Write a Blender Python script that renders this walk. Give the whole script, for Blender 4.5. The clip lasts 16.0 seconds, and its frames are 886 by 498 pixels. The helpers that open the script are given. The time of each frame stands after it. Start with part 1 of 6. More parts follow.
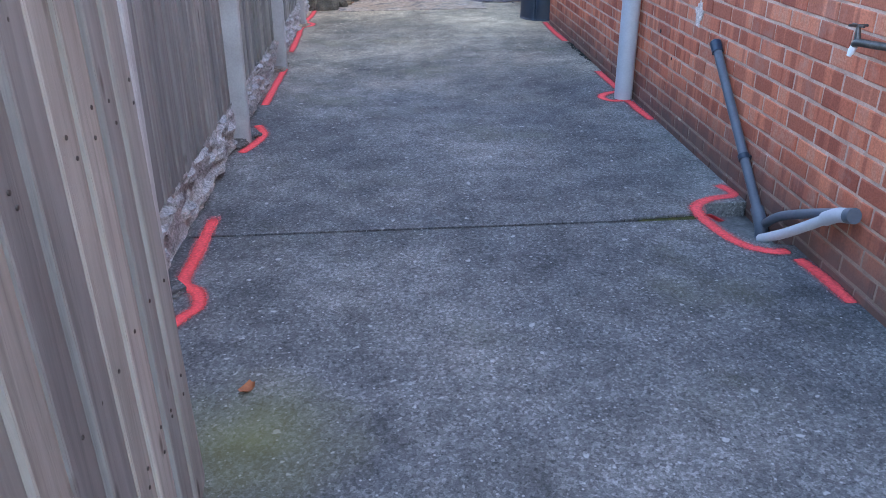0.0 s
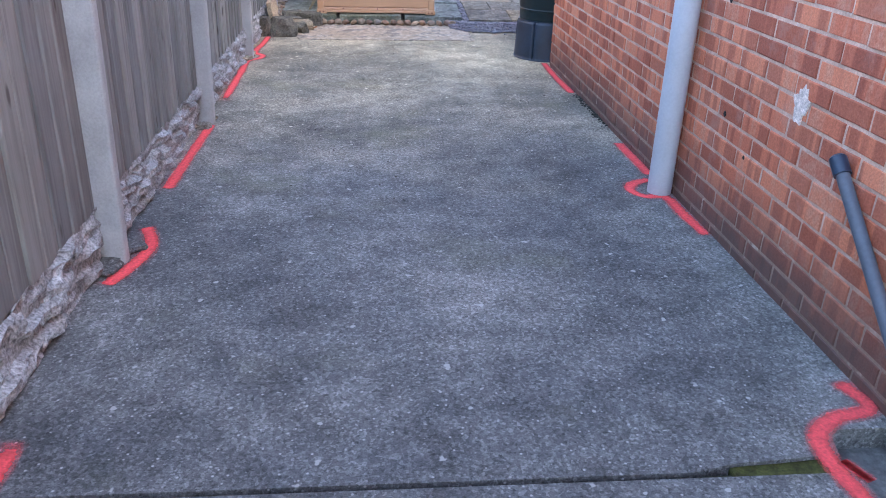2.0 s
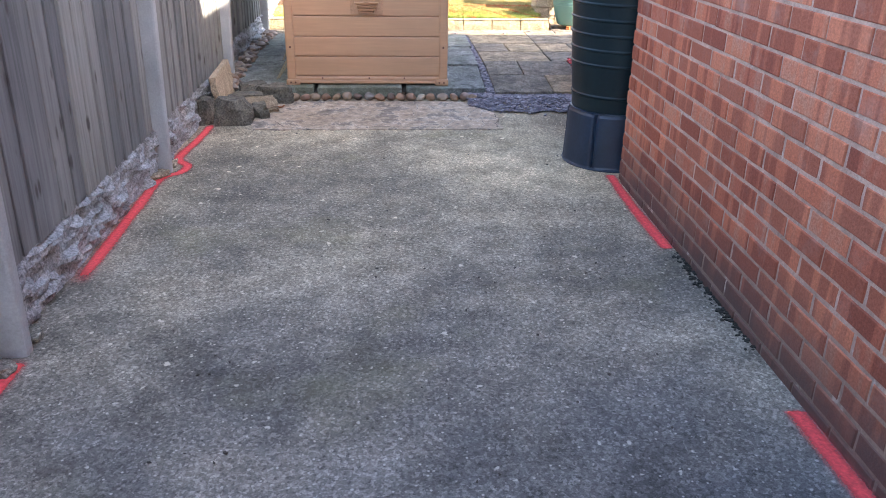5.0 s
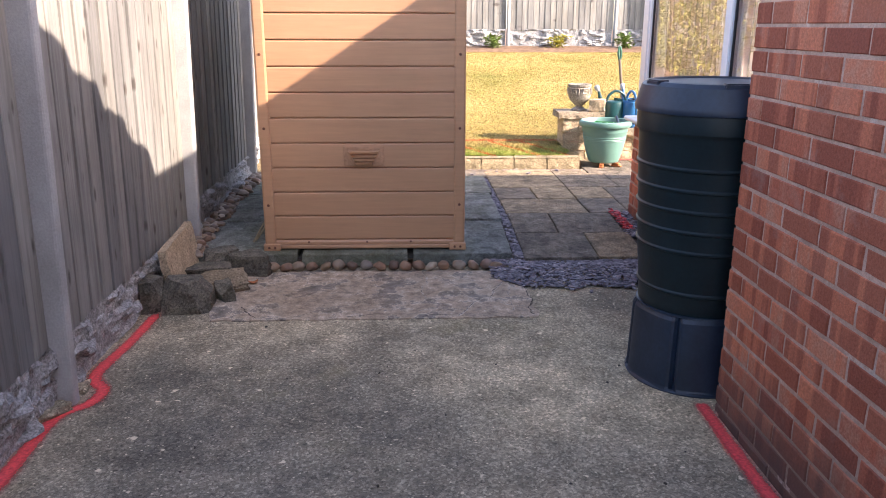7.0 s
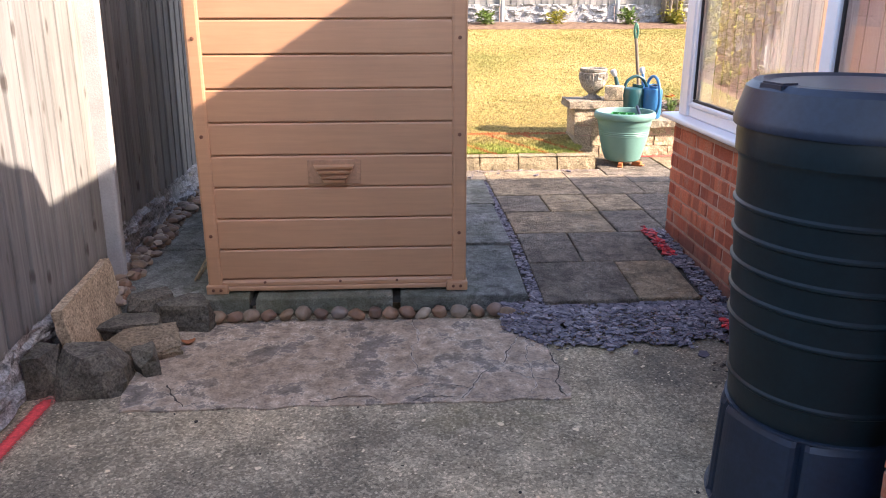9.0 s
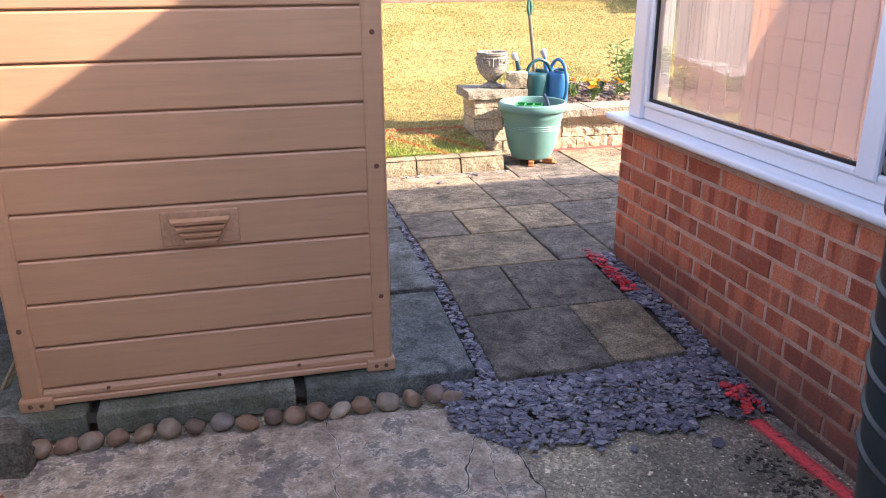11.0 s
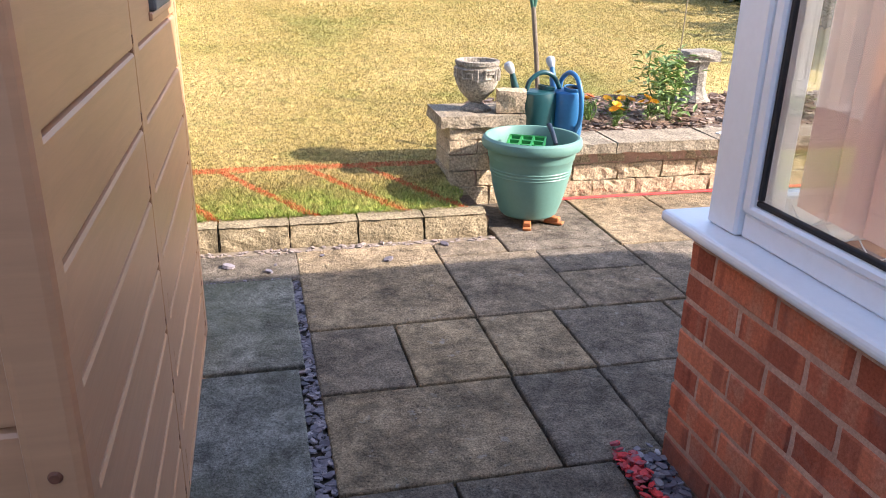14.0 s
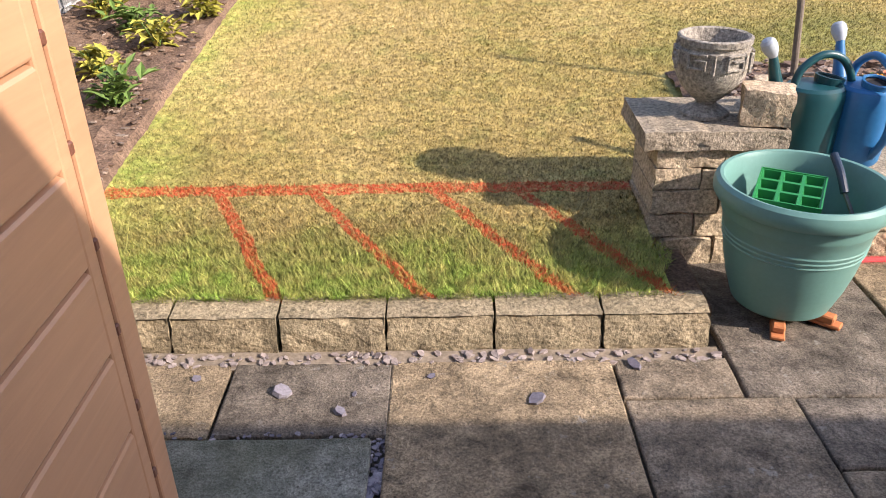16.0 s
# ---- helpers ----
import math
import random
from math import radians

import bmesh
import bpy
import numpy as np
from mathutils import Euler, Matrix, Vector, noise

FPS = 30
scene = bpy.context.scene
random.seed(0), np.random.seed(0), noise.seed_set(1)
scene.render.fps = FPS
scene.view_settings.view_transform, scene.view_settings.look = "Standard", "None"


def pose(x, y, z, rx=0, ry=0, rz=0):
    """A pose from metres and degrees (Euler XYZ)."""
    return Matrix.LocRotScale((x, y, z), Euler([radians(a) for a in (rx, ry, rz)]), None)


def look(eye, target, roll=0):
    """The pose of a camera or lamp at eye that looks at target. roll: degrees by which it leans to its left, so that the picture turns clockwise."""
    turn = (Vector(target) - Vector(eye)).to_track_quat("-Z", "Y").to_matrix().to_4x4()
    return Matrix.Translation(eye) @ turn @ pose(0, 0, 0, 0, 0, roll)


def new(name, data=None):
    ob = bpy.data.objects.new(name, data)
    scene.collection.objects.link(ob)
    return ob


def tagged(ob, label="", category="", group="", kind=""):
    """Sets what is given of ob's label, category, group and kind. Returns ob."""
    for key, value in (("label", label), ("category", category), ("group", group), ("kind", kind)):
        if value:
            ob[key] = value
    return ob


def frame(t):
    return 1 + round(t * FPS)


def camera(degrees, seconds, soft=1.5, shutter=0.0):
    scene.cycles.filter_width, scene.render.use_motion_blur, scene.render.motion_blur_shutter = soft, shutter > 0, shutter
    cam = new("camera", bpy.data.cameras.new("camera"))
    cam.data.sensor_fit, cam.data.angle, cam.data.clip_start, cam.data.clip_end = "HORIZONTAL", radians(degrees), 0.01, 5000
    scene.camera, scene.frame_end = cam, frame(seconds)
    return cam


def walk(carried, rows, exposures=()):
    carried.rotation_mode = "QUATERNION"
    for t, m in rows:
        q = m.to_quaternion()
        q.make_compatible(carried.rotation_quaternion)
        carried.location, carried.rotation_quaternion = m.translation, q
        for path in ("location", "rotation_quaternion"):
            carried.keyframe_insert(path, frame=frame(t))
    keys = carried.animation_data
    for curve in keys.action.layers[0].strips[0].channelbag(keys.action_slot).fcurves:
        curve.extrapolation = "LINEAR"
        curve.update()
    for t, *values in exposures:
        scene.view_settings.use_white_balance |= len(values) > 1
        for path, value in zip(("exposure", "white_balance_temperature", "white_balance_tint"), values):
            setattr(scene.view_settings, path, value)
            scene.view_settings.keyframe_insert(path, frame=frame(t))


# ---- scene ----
cam = camera(59.2, 16.0, soft=1.0)
METRES, EYE, TILT, LEAN, TURN = 10.8, 1.373, 0.0, 0.0, -3.7
ROWS = [
    (0.0, 0.0, 0.0, 0.0, -0.3, -25.79, 0.63),
    (0.5, -0.0001, 0.0302, 0.0002, -0.12, -25.45, -0.73),
    (1.0, -0.0036, 0.0673, 0.0007, -0.59, -25.23, -1.54),
    (1.5, 0.002, 0.1045, 0.0001, -1.55, -25.19, -1.3),
    (2.0, 0.0033, 0.1433, -0.0006, -1.21, -25.37, -1.54),
    (2.5, 0.0037, 0.1852, 0.001, -1.42, -25.75, -1.37),
    (3.0, 0.0077, 0.2261, 0.0007, -1.03, -26.09, -1.6),
    (3.5, 0.0054, 0.2639, -0.0002, -0.48, -25.02, -1.69),
    (6.0, 0.015, 0.4358, 0.0005, 0.69, -23.16, -0.35),
    (6.5, 0.0112, 0.4681, 0.002, 1.01, -19.46, -0.36),
    (7.0, 0.0103, 0.4939, 0.0025, 1.11, -16.03, -0.12),
    (7.5, 0.0132, 0.5209, 0.0028, 1.5, -15.95, 0.21),
    (8.0, 0.0123, 0.5467, 0.001, 2.05, -16.12, 0.33),
    (10.5, -0.0076, 0.6649, 0.0038, -7.58, -19.9, 0.02),
    (11.0, -0.0101, 0.6885, 0.0041, -10.48, -19.75, 0.33),
    (11.5, -0.0111, 0.7148, 0.0036, -12.25, -19.63, 0.18),
    (12.0, -0.0072, 0.7412, 0.005, -15.05, -19.6, 0.61),
    (12.5, 0.0075, 0.7653, 0.004, -15.79, -19.87, 0.76),
    (13.0, 0.0195, 0.7871, 0.0034, -15.29, -20.24, 0.0),
    (13.5, 0.0279, 0.8167, 0.0034, -13.73, -20.32, -1.34),
    (14.0, 0.0383, 0.8425, 0.0009, -9.83, -21.13, -1.2),
    (14.5, 0.0512, 0.8734, 0.0016, -5.6, -23.02, -0.97),
    (15.0, 0.0523, 0.9146, 0.0015, -2.88, -23.24, -1.13),
    (15.5, 0.0524, 0.9483, 0.0052, 0.31, -25.81, -0.26),
    (16.0, 0.0563, 0.9813, 0.0065, 3.5, -28.88, 0.71),
]
EXPOSURES = [(0.0, 3.3, 6500, 12), (1.5, 3.5, 6800, 15), (2.6, 3.62, 6950, 15), (3.5, 3.4, 7000, 15), (6.0, 3.0, 7300, 20), (6.5, 2.75, 7400, 23), (7.0, 2.3, 7400, 24), (8.0, 2.25, 7400, 23), (10.5, 2.47, 7100, 24), (11.5, 2.38, 7000, 24), (12.5, 2.17, 6900, 21), (13.5, 1.95, 6850, 20), (14.5, 1.68, 6800, 18), (15.0, 1.38, 6800, 18), (15.5, 1.3, 6800, 19), (16.0, 1.34, 6800, 20)]
walk(cam, [(t, pose(0, 0, EYE, TILT, LEAN, TURN) @ pose(METRES * x, METRES * y, METRES * z, 90 + pitch, roll, yaw)) for t, x, y, z, yaw, pitch, roll in ROWS], EXPOSURES)


# ---- light ----
SUN_D = Vector((-1.55, 0.63, -1.0)).normalized()
sun_data = bpy.data.lights.new("sun", "SUN")
sun_data.energy, sun_data.angle, sun_data.color = 3.45, radians(0.55), (1.0, 0.93, 0.82)
sun = new("sun", sun_data)
sun.matrix_world = look((20, -8, 13), Vector((20, -8, 13)) + SUN_D)
world = bpy.data.worlds.new("sky")
scene.world = world
world.use_nodes = True
wn = world.node_tree.nodes
sky = wn.new("ShaderNodeTexSky")
sky.sky_type, sky.sun_disc = "NISHITA", False
sky.sun_elevation = math.asin(-SUN_D.z)
sky.sun_rotation = math.atan2(-SUN_D.x, -SUN_D.y)
sky.altitude, sky.air_density, sky.dust_density, sky.ozone_density = 50, 1.0, 1.2, 1.0
world.node_tree.links.new(sky.outputs[0], wn["Background"].inputs[0])
wn["Background"].inputs[1].default_value = 0.15


# ---- materials ----
class Mat:
    """A small builder of procedural materials."""

    def __init__(self, name, rough=0.8, metal=0.0, spec=0.4):
        self.m = bpy.data.materials.new(name)
        self.m.use_nodes = True
        self.t = self.m.node_tree
        self.p = self.t.nodes["Principled BSDF"]
        self.p.inputs["Roughness"].default_value = rough
        self.p.inputs["Metallic"].default_value = metal
        self.p.inputs["Specular IOR Level"].default_value = spec
        self.co = self.t.nodes.new("ShaderNodeTexCoord").outputs["Object"]

    def link(self, a, b):
        self.t.links.new(a, b)
        return self

    def world(self):
        """Coordinates in metres of the whole place, so that alike pieces differ."""
        self.co = self.t.nodes.new("ShaderNodeNewGeometry").outputs["Position"]
        return self

    def noise(self, scale, detail=4, rough=0.6, stretch=None, dist=0.0):
        n = self.t.nodes.new("ShaderNodeTexNoise")
        n.inputs["Scale"].default_value, n.inputs["Detail"].default_value = scale, detail
        n.inputs["Roughness"].default_value, n.inputs["Distortion"].default_value = rough, dist
        self.link(self.scaled(stretch), n.inputs["Vector"])
        return n.outputs["Fac"]

    def scaled(self, stretch):
        if not stretch:
            return self.co
        mp = self.t.nodes.new("ShaderNodeMapping")
        mp.inputs["Scale"].default_value = stretch
        self.link(self.co, mp.inputs["Vector"])
        return mp.outputs["Vector"]

    def voronoi(self, scale, out="Distance", feature="F1", stretch=None):
        n = self.t.nodes.new("ShaderNodeTexVoronoi")
        n.feature = feature
        n.inputs["Scale"].default_value = scale
        self.link(self.scaled(stretch), n.inputs["Vector"])
        return n.outputs[out]

    def ramp(self, fac, *stops, smooth=False):
        r = self.t.nodes.new("ShaderNodeValToRGB")
        e = r.color_ramp.elements
        r.color_ramp.interpolation = "EASE" if smooth else "LINEAR"
        while len(e) < len(stops):
            e.new(0.5)
        for el, (pos, col) in zip(e, stops):
            el.position = pos
            el.color = (*col, 1) if isinstance(col, tuple) else (col, col, col, 1)
        self.link(fac, r.inputs[0])
        return r.outputs[0]

    def mix(self, fac, a, b, mode="MIX"):
        n = self.t.nodes.new("ShaderNodeMix")
        n.data_type, n.blend_type = "RGBA", mode
        for i, v in ((0, fac), (6, a), (7, b)):
            sock = n.inputs[i]
            if isinstance(v, (int, float)):
                sock.default_value = v if i == 0 else (v, v, v, 1)
            elif isinstance(v, tuple):
                sock.default_value = (*v, 1)
            else:
                self.link(v, sock)
        return n.outputs[2]

    def math(self, op, a, b=0.0):
        n = self.t.nodes.new("ShaderNodeMath")
        n.operation = op
        for sock, v in zip(n.inputs, (a, b)):
            if isinstance(v, (int, float)):
                sock.default_value = v
            else:
                self.link(v, sock)
        return n.outputs[0]

    def random(self):
        """A number for each piece, be it an object of its own or an island of a joined mesh."""
        a = self.t.nodes.new("ShaderNodeObjectInfo").outputs["Random"]
        return self.math("FRACT", self.math("ADD", self.math("MULTIPLY", a, 7.0), self.island()))

    def island(self):
        return self.t.nodes.new("ShaderNodeNewGeometry").outputs["Random Per Island"]

    def color(self, c):
        if isinstance(c, tuple):
            self.p.inputs["Base Color"].default_value = (*c, 1)
        else:
            self.link(c, self.p.inputs["Base Color"])
        return self

    def rough(self, r):
        self.link(r, self.p.inputs["Roughness"])
        return self

    def bump(self, height, strength=0.5, distance=0.01):
        b = self.t.nodes.new("ShaderNodeBump")
        b.inputs["Strength"].default_value, b.inputs["Distance"].default_value = strength, distance
        self.link(height, b.inputs["Height"])
        old = self.p.inputs["Normal"]
        if old.is_linked:
            self.link(old.links[0].from_socket, b.inputs["Normal"])
        self.link(b.outputs[0], old)
        return self


def concrete_drive():
    m = Mat("exposed_concrete", 0.9, spec=0.25).world()
    big = m.noise(0.7, 5, 0.6)
    c = m.ramp(big, (0.34, (0.066, 0.069, 0.073)), (0.5, (0.119, 0.12, 0.118)), (0.66, (0.185, 0.18, 0.168)))
    # exposed aggregate, grain by grain
    grains = m.voronoi(120, "Color")
    c = m.mix(1.0, c, m.ramp(grains, (0.22, 0.78), (0.5, 0.98), (0.64, 1.12), (0.82, 1.6)), "MULTIPLY")
    pits = m.ramp(m.noise(62, 3, 0.7), (0.3, 0.45), (0.46, 1.0), (0.62, 1.12))
    c = m.mix(1.0, c, pits, "MULTIPLY")
    fine = m.noise(210, 2, 0.6)
    c = m.mix(1.0, c, m.ramp(fine, (0.3, 0.7), (0.7, 1.3)), "MULTIPLY")
    mid = m.noise(5, 6, 0.75)
    c = m.mix(1.0, c, m.ramp(mid, (0.32, 0.62), (0.5, 1.0), (0.68, 1.4)), "MULTIPLY")
    v = m.voronoi(38)
    chips = m.ramp(v, (0.10, 1.0), (0.18, 0.0))
    keep = m.ramp(m.voronoi(38, "Color"), (0.5, 0.0), (0.6, 1.0))
    c = m.mix(m.math("MULTIPLY", m.math("MULTIPLY", chips, keep), 0.9), c, (0.36, 0.36, 0.35))
    flecks = m.ramp(m.noise(24, 2, 0.45), (0.69, 0.0), (0.73, 1.0))
    c = m.mix(m.math("MULTIPLY", flecks, 0.65), c, (0.44, 0.44, 0.42))
    moss = m.math("MULTIPLY", m.ramp(m.noise(1.3, 4, 0.6), (0.56, 0.0), (0.72, 1.0)), 0.35)
    c = m.mix(moss, c, (0.10, 0.105, 0.05))
    # paler, warmer concrete towards the patio
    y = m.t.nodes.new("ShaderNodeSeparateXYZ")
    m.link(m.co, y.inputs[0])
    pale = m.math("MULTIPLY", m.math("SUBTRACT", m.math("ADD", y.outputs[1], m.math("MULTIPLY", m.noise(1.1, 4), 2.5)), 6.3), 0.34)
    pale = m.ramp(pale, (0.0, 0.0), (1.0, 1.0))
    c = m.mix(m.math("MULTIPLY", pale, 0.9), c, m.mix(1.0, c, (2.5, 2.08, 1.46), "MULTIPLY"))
    # a round algae stain beside the gate
    dx, dy = m.math("SUBTRACT", y.outputs[0], -0.42), m.math("SUBTRACT", y.outputs[1], 1.7)
    d = m.math("SQRT", m.math("ADD", m.math("MULTIPLY", dx, dx), m.math("MULTIPLY", dy, dy)))
    algae = m.ramp(m.math("ADD", d, m.math("MULTIPLY", m.noise(7, 4), 0.25)), (0.12, 0.6), (0.48, 0.0))
    c = m.mix(algae, c, (0.17, 0.17, 0.05))
    m.color(c).bump(m.noise(22, 4, 0.6), 0.3, 0.006).bump(fine, 0.5, 0.003)
    return m.m


def brick_mat(name, dark, mid, light):
    m = Mat(name, 0.85, spec=0.25).world()
    r = m.random()
    c = m.ramp(r, (0.0, dark), (0.35, mid), (0.7, light), (1.0, mid))
    # darker vertical kiss marks from the kiln
    sep = m.t.nodes.new("ShaderNodeSeparateXYZ")
    m.link(m.co, sep.inputs[0])
    shift = m.math("MULTIPLY", m.math("SUBTRACT", m.math("FRACT", m.math("MULTIPLY", r, 13.0)), 0.5), 0.22)
    place, slide = m.co, m.t.nodes.new("ShaderNodeCombineXYZ")
    m.link(m.math("MULTIPLY", r, 37.0), slide.inputs[1])
    moved = m.t.nodes.new("ShaderNodeVectorMath")
    m.link(place, moved.inputs[0]).link(slide.outputs[0], moved.inputs[1])
    m.co = moved.outputs[0]
    kiss = m.math("ADD", m.noise(13, 2, 0.45, (0.5, 1.0, 0.05)), shift)
    m.co = place
    c = m.mix(m.math("MULTIPLY", m.ramp(kiss, (0.47, 0.0), (0.53, 1.0)), 0.8), c, m.mix(1.0, c, (0.58, 0.55, 0.6), "MULTIPLY"))
    pale = m.math("MULTIPLY", m.ramp(kiss, (0.34, 1.0), (0.40, 0.0)), m.ramp(m.noise(30, 4, 0.7), (0.4, 0.1), (0.6, 0.45)))
    c = m.mix(pale, c, (0.48, 0.27, 0.19))
    fine = m.noise(120, 4, 0.7)
    c = m.mix(1.0, c, m.ramp(fine, (0.3, 0.75), (0.7, 1.25)), "MULTIPLY")
    stain = m.ramp(m.noise(5, 5, 0.7), (0.55, 0.0), (0.75, 0.5))
    c = m.mix(stain, c, m.mix(0.6, c, (0.42, 0.34, 0.30)))
    # splashed, dirty courses low on the wall have a ragged upper edge
    low = m.ramp(m.math("ADD", sep.outputs[2], m.math("MULTIPLY", m.noise(3, 4), 0.25)), (0.18, 0.85), (0.45, 0.0))
    c = m.mix(low, c, (0.085, 0.065, 0.06))
    m.color(c).bump(fine, 0.5, 0.004).bump(m.noise(25, 3), 0.4, 0.006)
    return m.m


def simple(name, col, rough=0.7, var=0.25, scale=6.0, fine=80.0, bump=0.3, metal=0.0, spec=0.4, stretch=None, use_world=True):
    m = Mat(name, rough, metal, spec)
    if use_world:
        m.world()
    n, f = m.noise(scale, 5, 0.65, stretch), m.noise(fine, 3, 0.6, stretch)
    c = m.mix(1.0, col, m.ramp(n, (0.3, 1 - var), (0.7, 1 + var)), "MULTIPLY")
    c = m.mix(1.0, c, m.ramp(f, (0.3, 1 - var * 0.6), (0.7, 1 + var * 0.6)), "MULTIPLY")
    m.color(c)
    if bump:
        m.bump(f, bump, 0.004)
    return m.m


def slab_mat(name, cols, green=0.0):
    m = Mat(name, 0.88, spec=0.3).world()
    c = m.ramp(m.random(), (0.0, cols[0]), (0.5, cols[1]), (1.0, cols[2]))
    n = m.noise(4, 6, 0.7)
    c = m.mix(1.0, c, m.ramp(n, (0.3, 0.5), (0.7, 1.5)), "MULTIPLY")
    riven = m.noise(14, 7, 0.78, None, 0.4)
    c = m.mix(1.0, c, m.ramp(riven, (0.35, 0.45), (0.65, 1.5)), "MULTIPLY")
    f = m.noise(150, 3, 0.7)
    c = m.mix(1.0, c, m.ramp(f, (0.32, 0.55), (0.68, 1.5)), "MULTIPLY")
    pit = m.ramp(m.voronoi(46), (0.10, 0.35), (0.2, 1.0))
    c = m.mix(m.ramp(m.noise(9, 3), (0.45, 0.0), (0.6, 1.0)), c, m.mix(1.0, c, pit, "MULTIPLY"))
    lich = m.math("MULTIPLY", m.ramp(m.noise(22, 4, 0.6), (0.62, 0.0), (0.68, 1.0)), m.ramp(m.noise(3, 3), (0.45, 0.0), (0.6, 1.0)))
    c = m.mix(m.math("MULTIPLY", lich, 0.5), c, (0.42, 0.41, 0.37))
    if green:
        c = m.mix(m.ramp(m.noise(1.6, 5), (0.4, 0.0), (0.65, green)), c, (0.115, 0.125, 0.06))
    m.color(c).bump(riven, 1.0, 0.022).bump(f, 0.8, 0.006)
    return m.m


def fence_mat():
    m = Mat("weathered_timber", 0.85, spec=0.25).world()
    r = m.random()
    base = m.ramp(r, (0.0, (0.155, 0.158, 0.157)), (0.5, (0.205, 0.205, 0.196)), (1.0, (0.27, 0.264, 0.243)))
    grain = m.noise(26, 6, 0.65, (1, 1, 0.05), 1.0)
    c = m.mix(1.0, base, m.ramp(grain, (0.3, 0.66), (0.5, 1.0), (0.7, 1.2)), "MULTIPLY")
    c = m.mix(1.0, c, m.ramp(m.noise(2.0, 4, 0.6, (1, 1, 0.5)), (0.3, 0.75), (0.7, 1.25)), "MULTIPLY")
    knots = m.math("MULTIPLY", m.ramp(m.voronoi(7.0, "Distance", "F1", (0.3, 1.5, 0.6)), (0.08, 1.0), (0.17, 0.0)), 0.8)
    c = m.mix(knots, c, (0.06, 0.05, 0.045))
    green = m.ramp(m.noise(0.9, 4), (0.55, 0.0), (0.75, 0.15))
    c = m.mix(green, c, (0.13, 0.135, 0.10))
    m.color(c).bump(grain, 0.6, 0.006)
    return m.m


def rock_face(name, a, b, green=0.15):
    m = Mat(name, 0.92, spec=0.2).world()
    n = m.noise(9, 6, 0.7)
    c = m.ramp(n, (0.3, a), (0.7, b))
    f = m.noise(90, 4, 0.7)
    c = m.mix(1.0, c, m.ramp(f, (0.32, 0.4), (0.68, 1.6)), "MULTIPLY")
    c = m.mix(m.ramp(m.noise(3, 5), (0.5, 0.0), (0.75, green * 2)), c, (0.12, 0.12, 0.07))
    m.color(c).bump(n, 0.7, 0.02).bump(f, 0.8, 0.006)
    return m.m


def patch_mat():
    m = Mat("cracked_mortar_screed", 0.9, spec=0.25).world()
    n = m.noise(4.6, 10, 0.78, None, 0.15)
    # buff mortar skin, flaked away to grey concrete in large islands with pale rims
    c = m.ramp(n, (0.32, (0.15, 0.132, 0.115)), (0.46, (0.22, 0.19, 0.16)), (0.475, (0.56, 0.47, 0.365)), (0.495, (0.36, 0.285, 0.215)), (0.58, (0.33, 0.26, 0.195)), (0.59, (0.22, 0.18, 0.145)), (0.63, (0.31, 0.255, 0.20)))
    c = m.mix(m.ramp(m.noise(1.7, 5, 0.7), (0.5, 0.0), (0.66, 0.45)), c, (0.25, 0.18, 0.115))
    c = m.mix(1.0, c, m.ramp(m.noise(19, 6, 0.75), (0.35, 0.68), (0.65, 1.42)), "MULTIPLY")
    f = m.noise(110, 4, 0.7)
    c = m.mix(1.0, c, m.ramp(f, (0.3, 0.7), (0.7, 1.3)), "MULTIPLY")
    m.color(c).bump(n, 0.6, 0.01).bump(f, 0.5, 0.004)
    return m.m


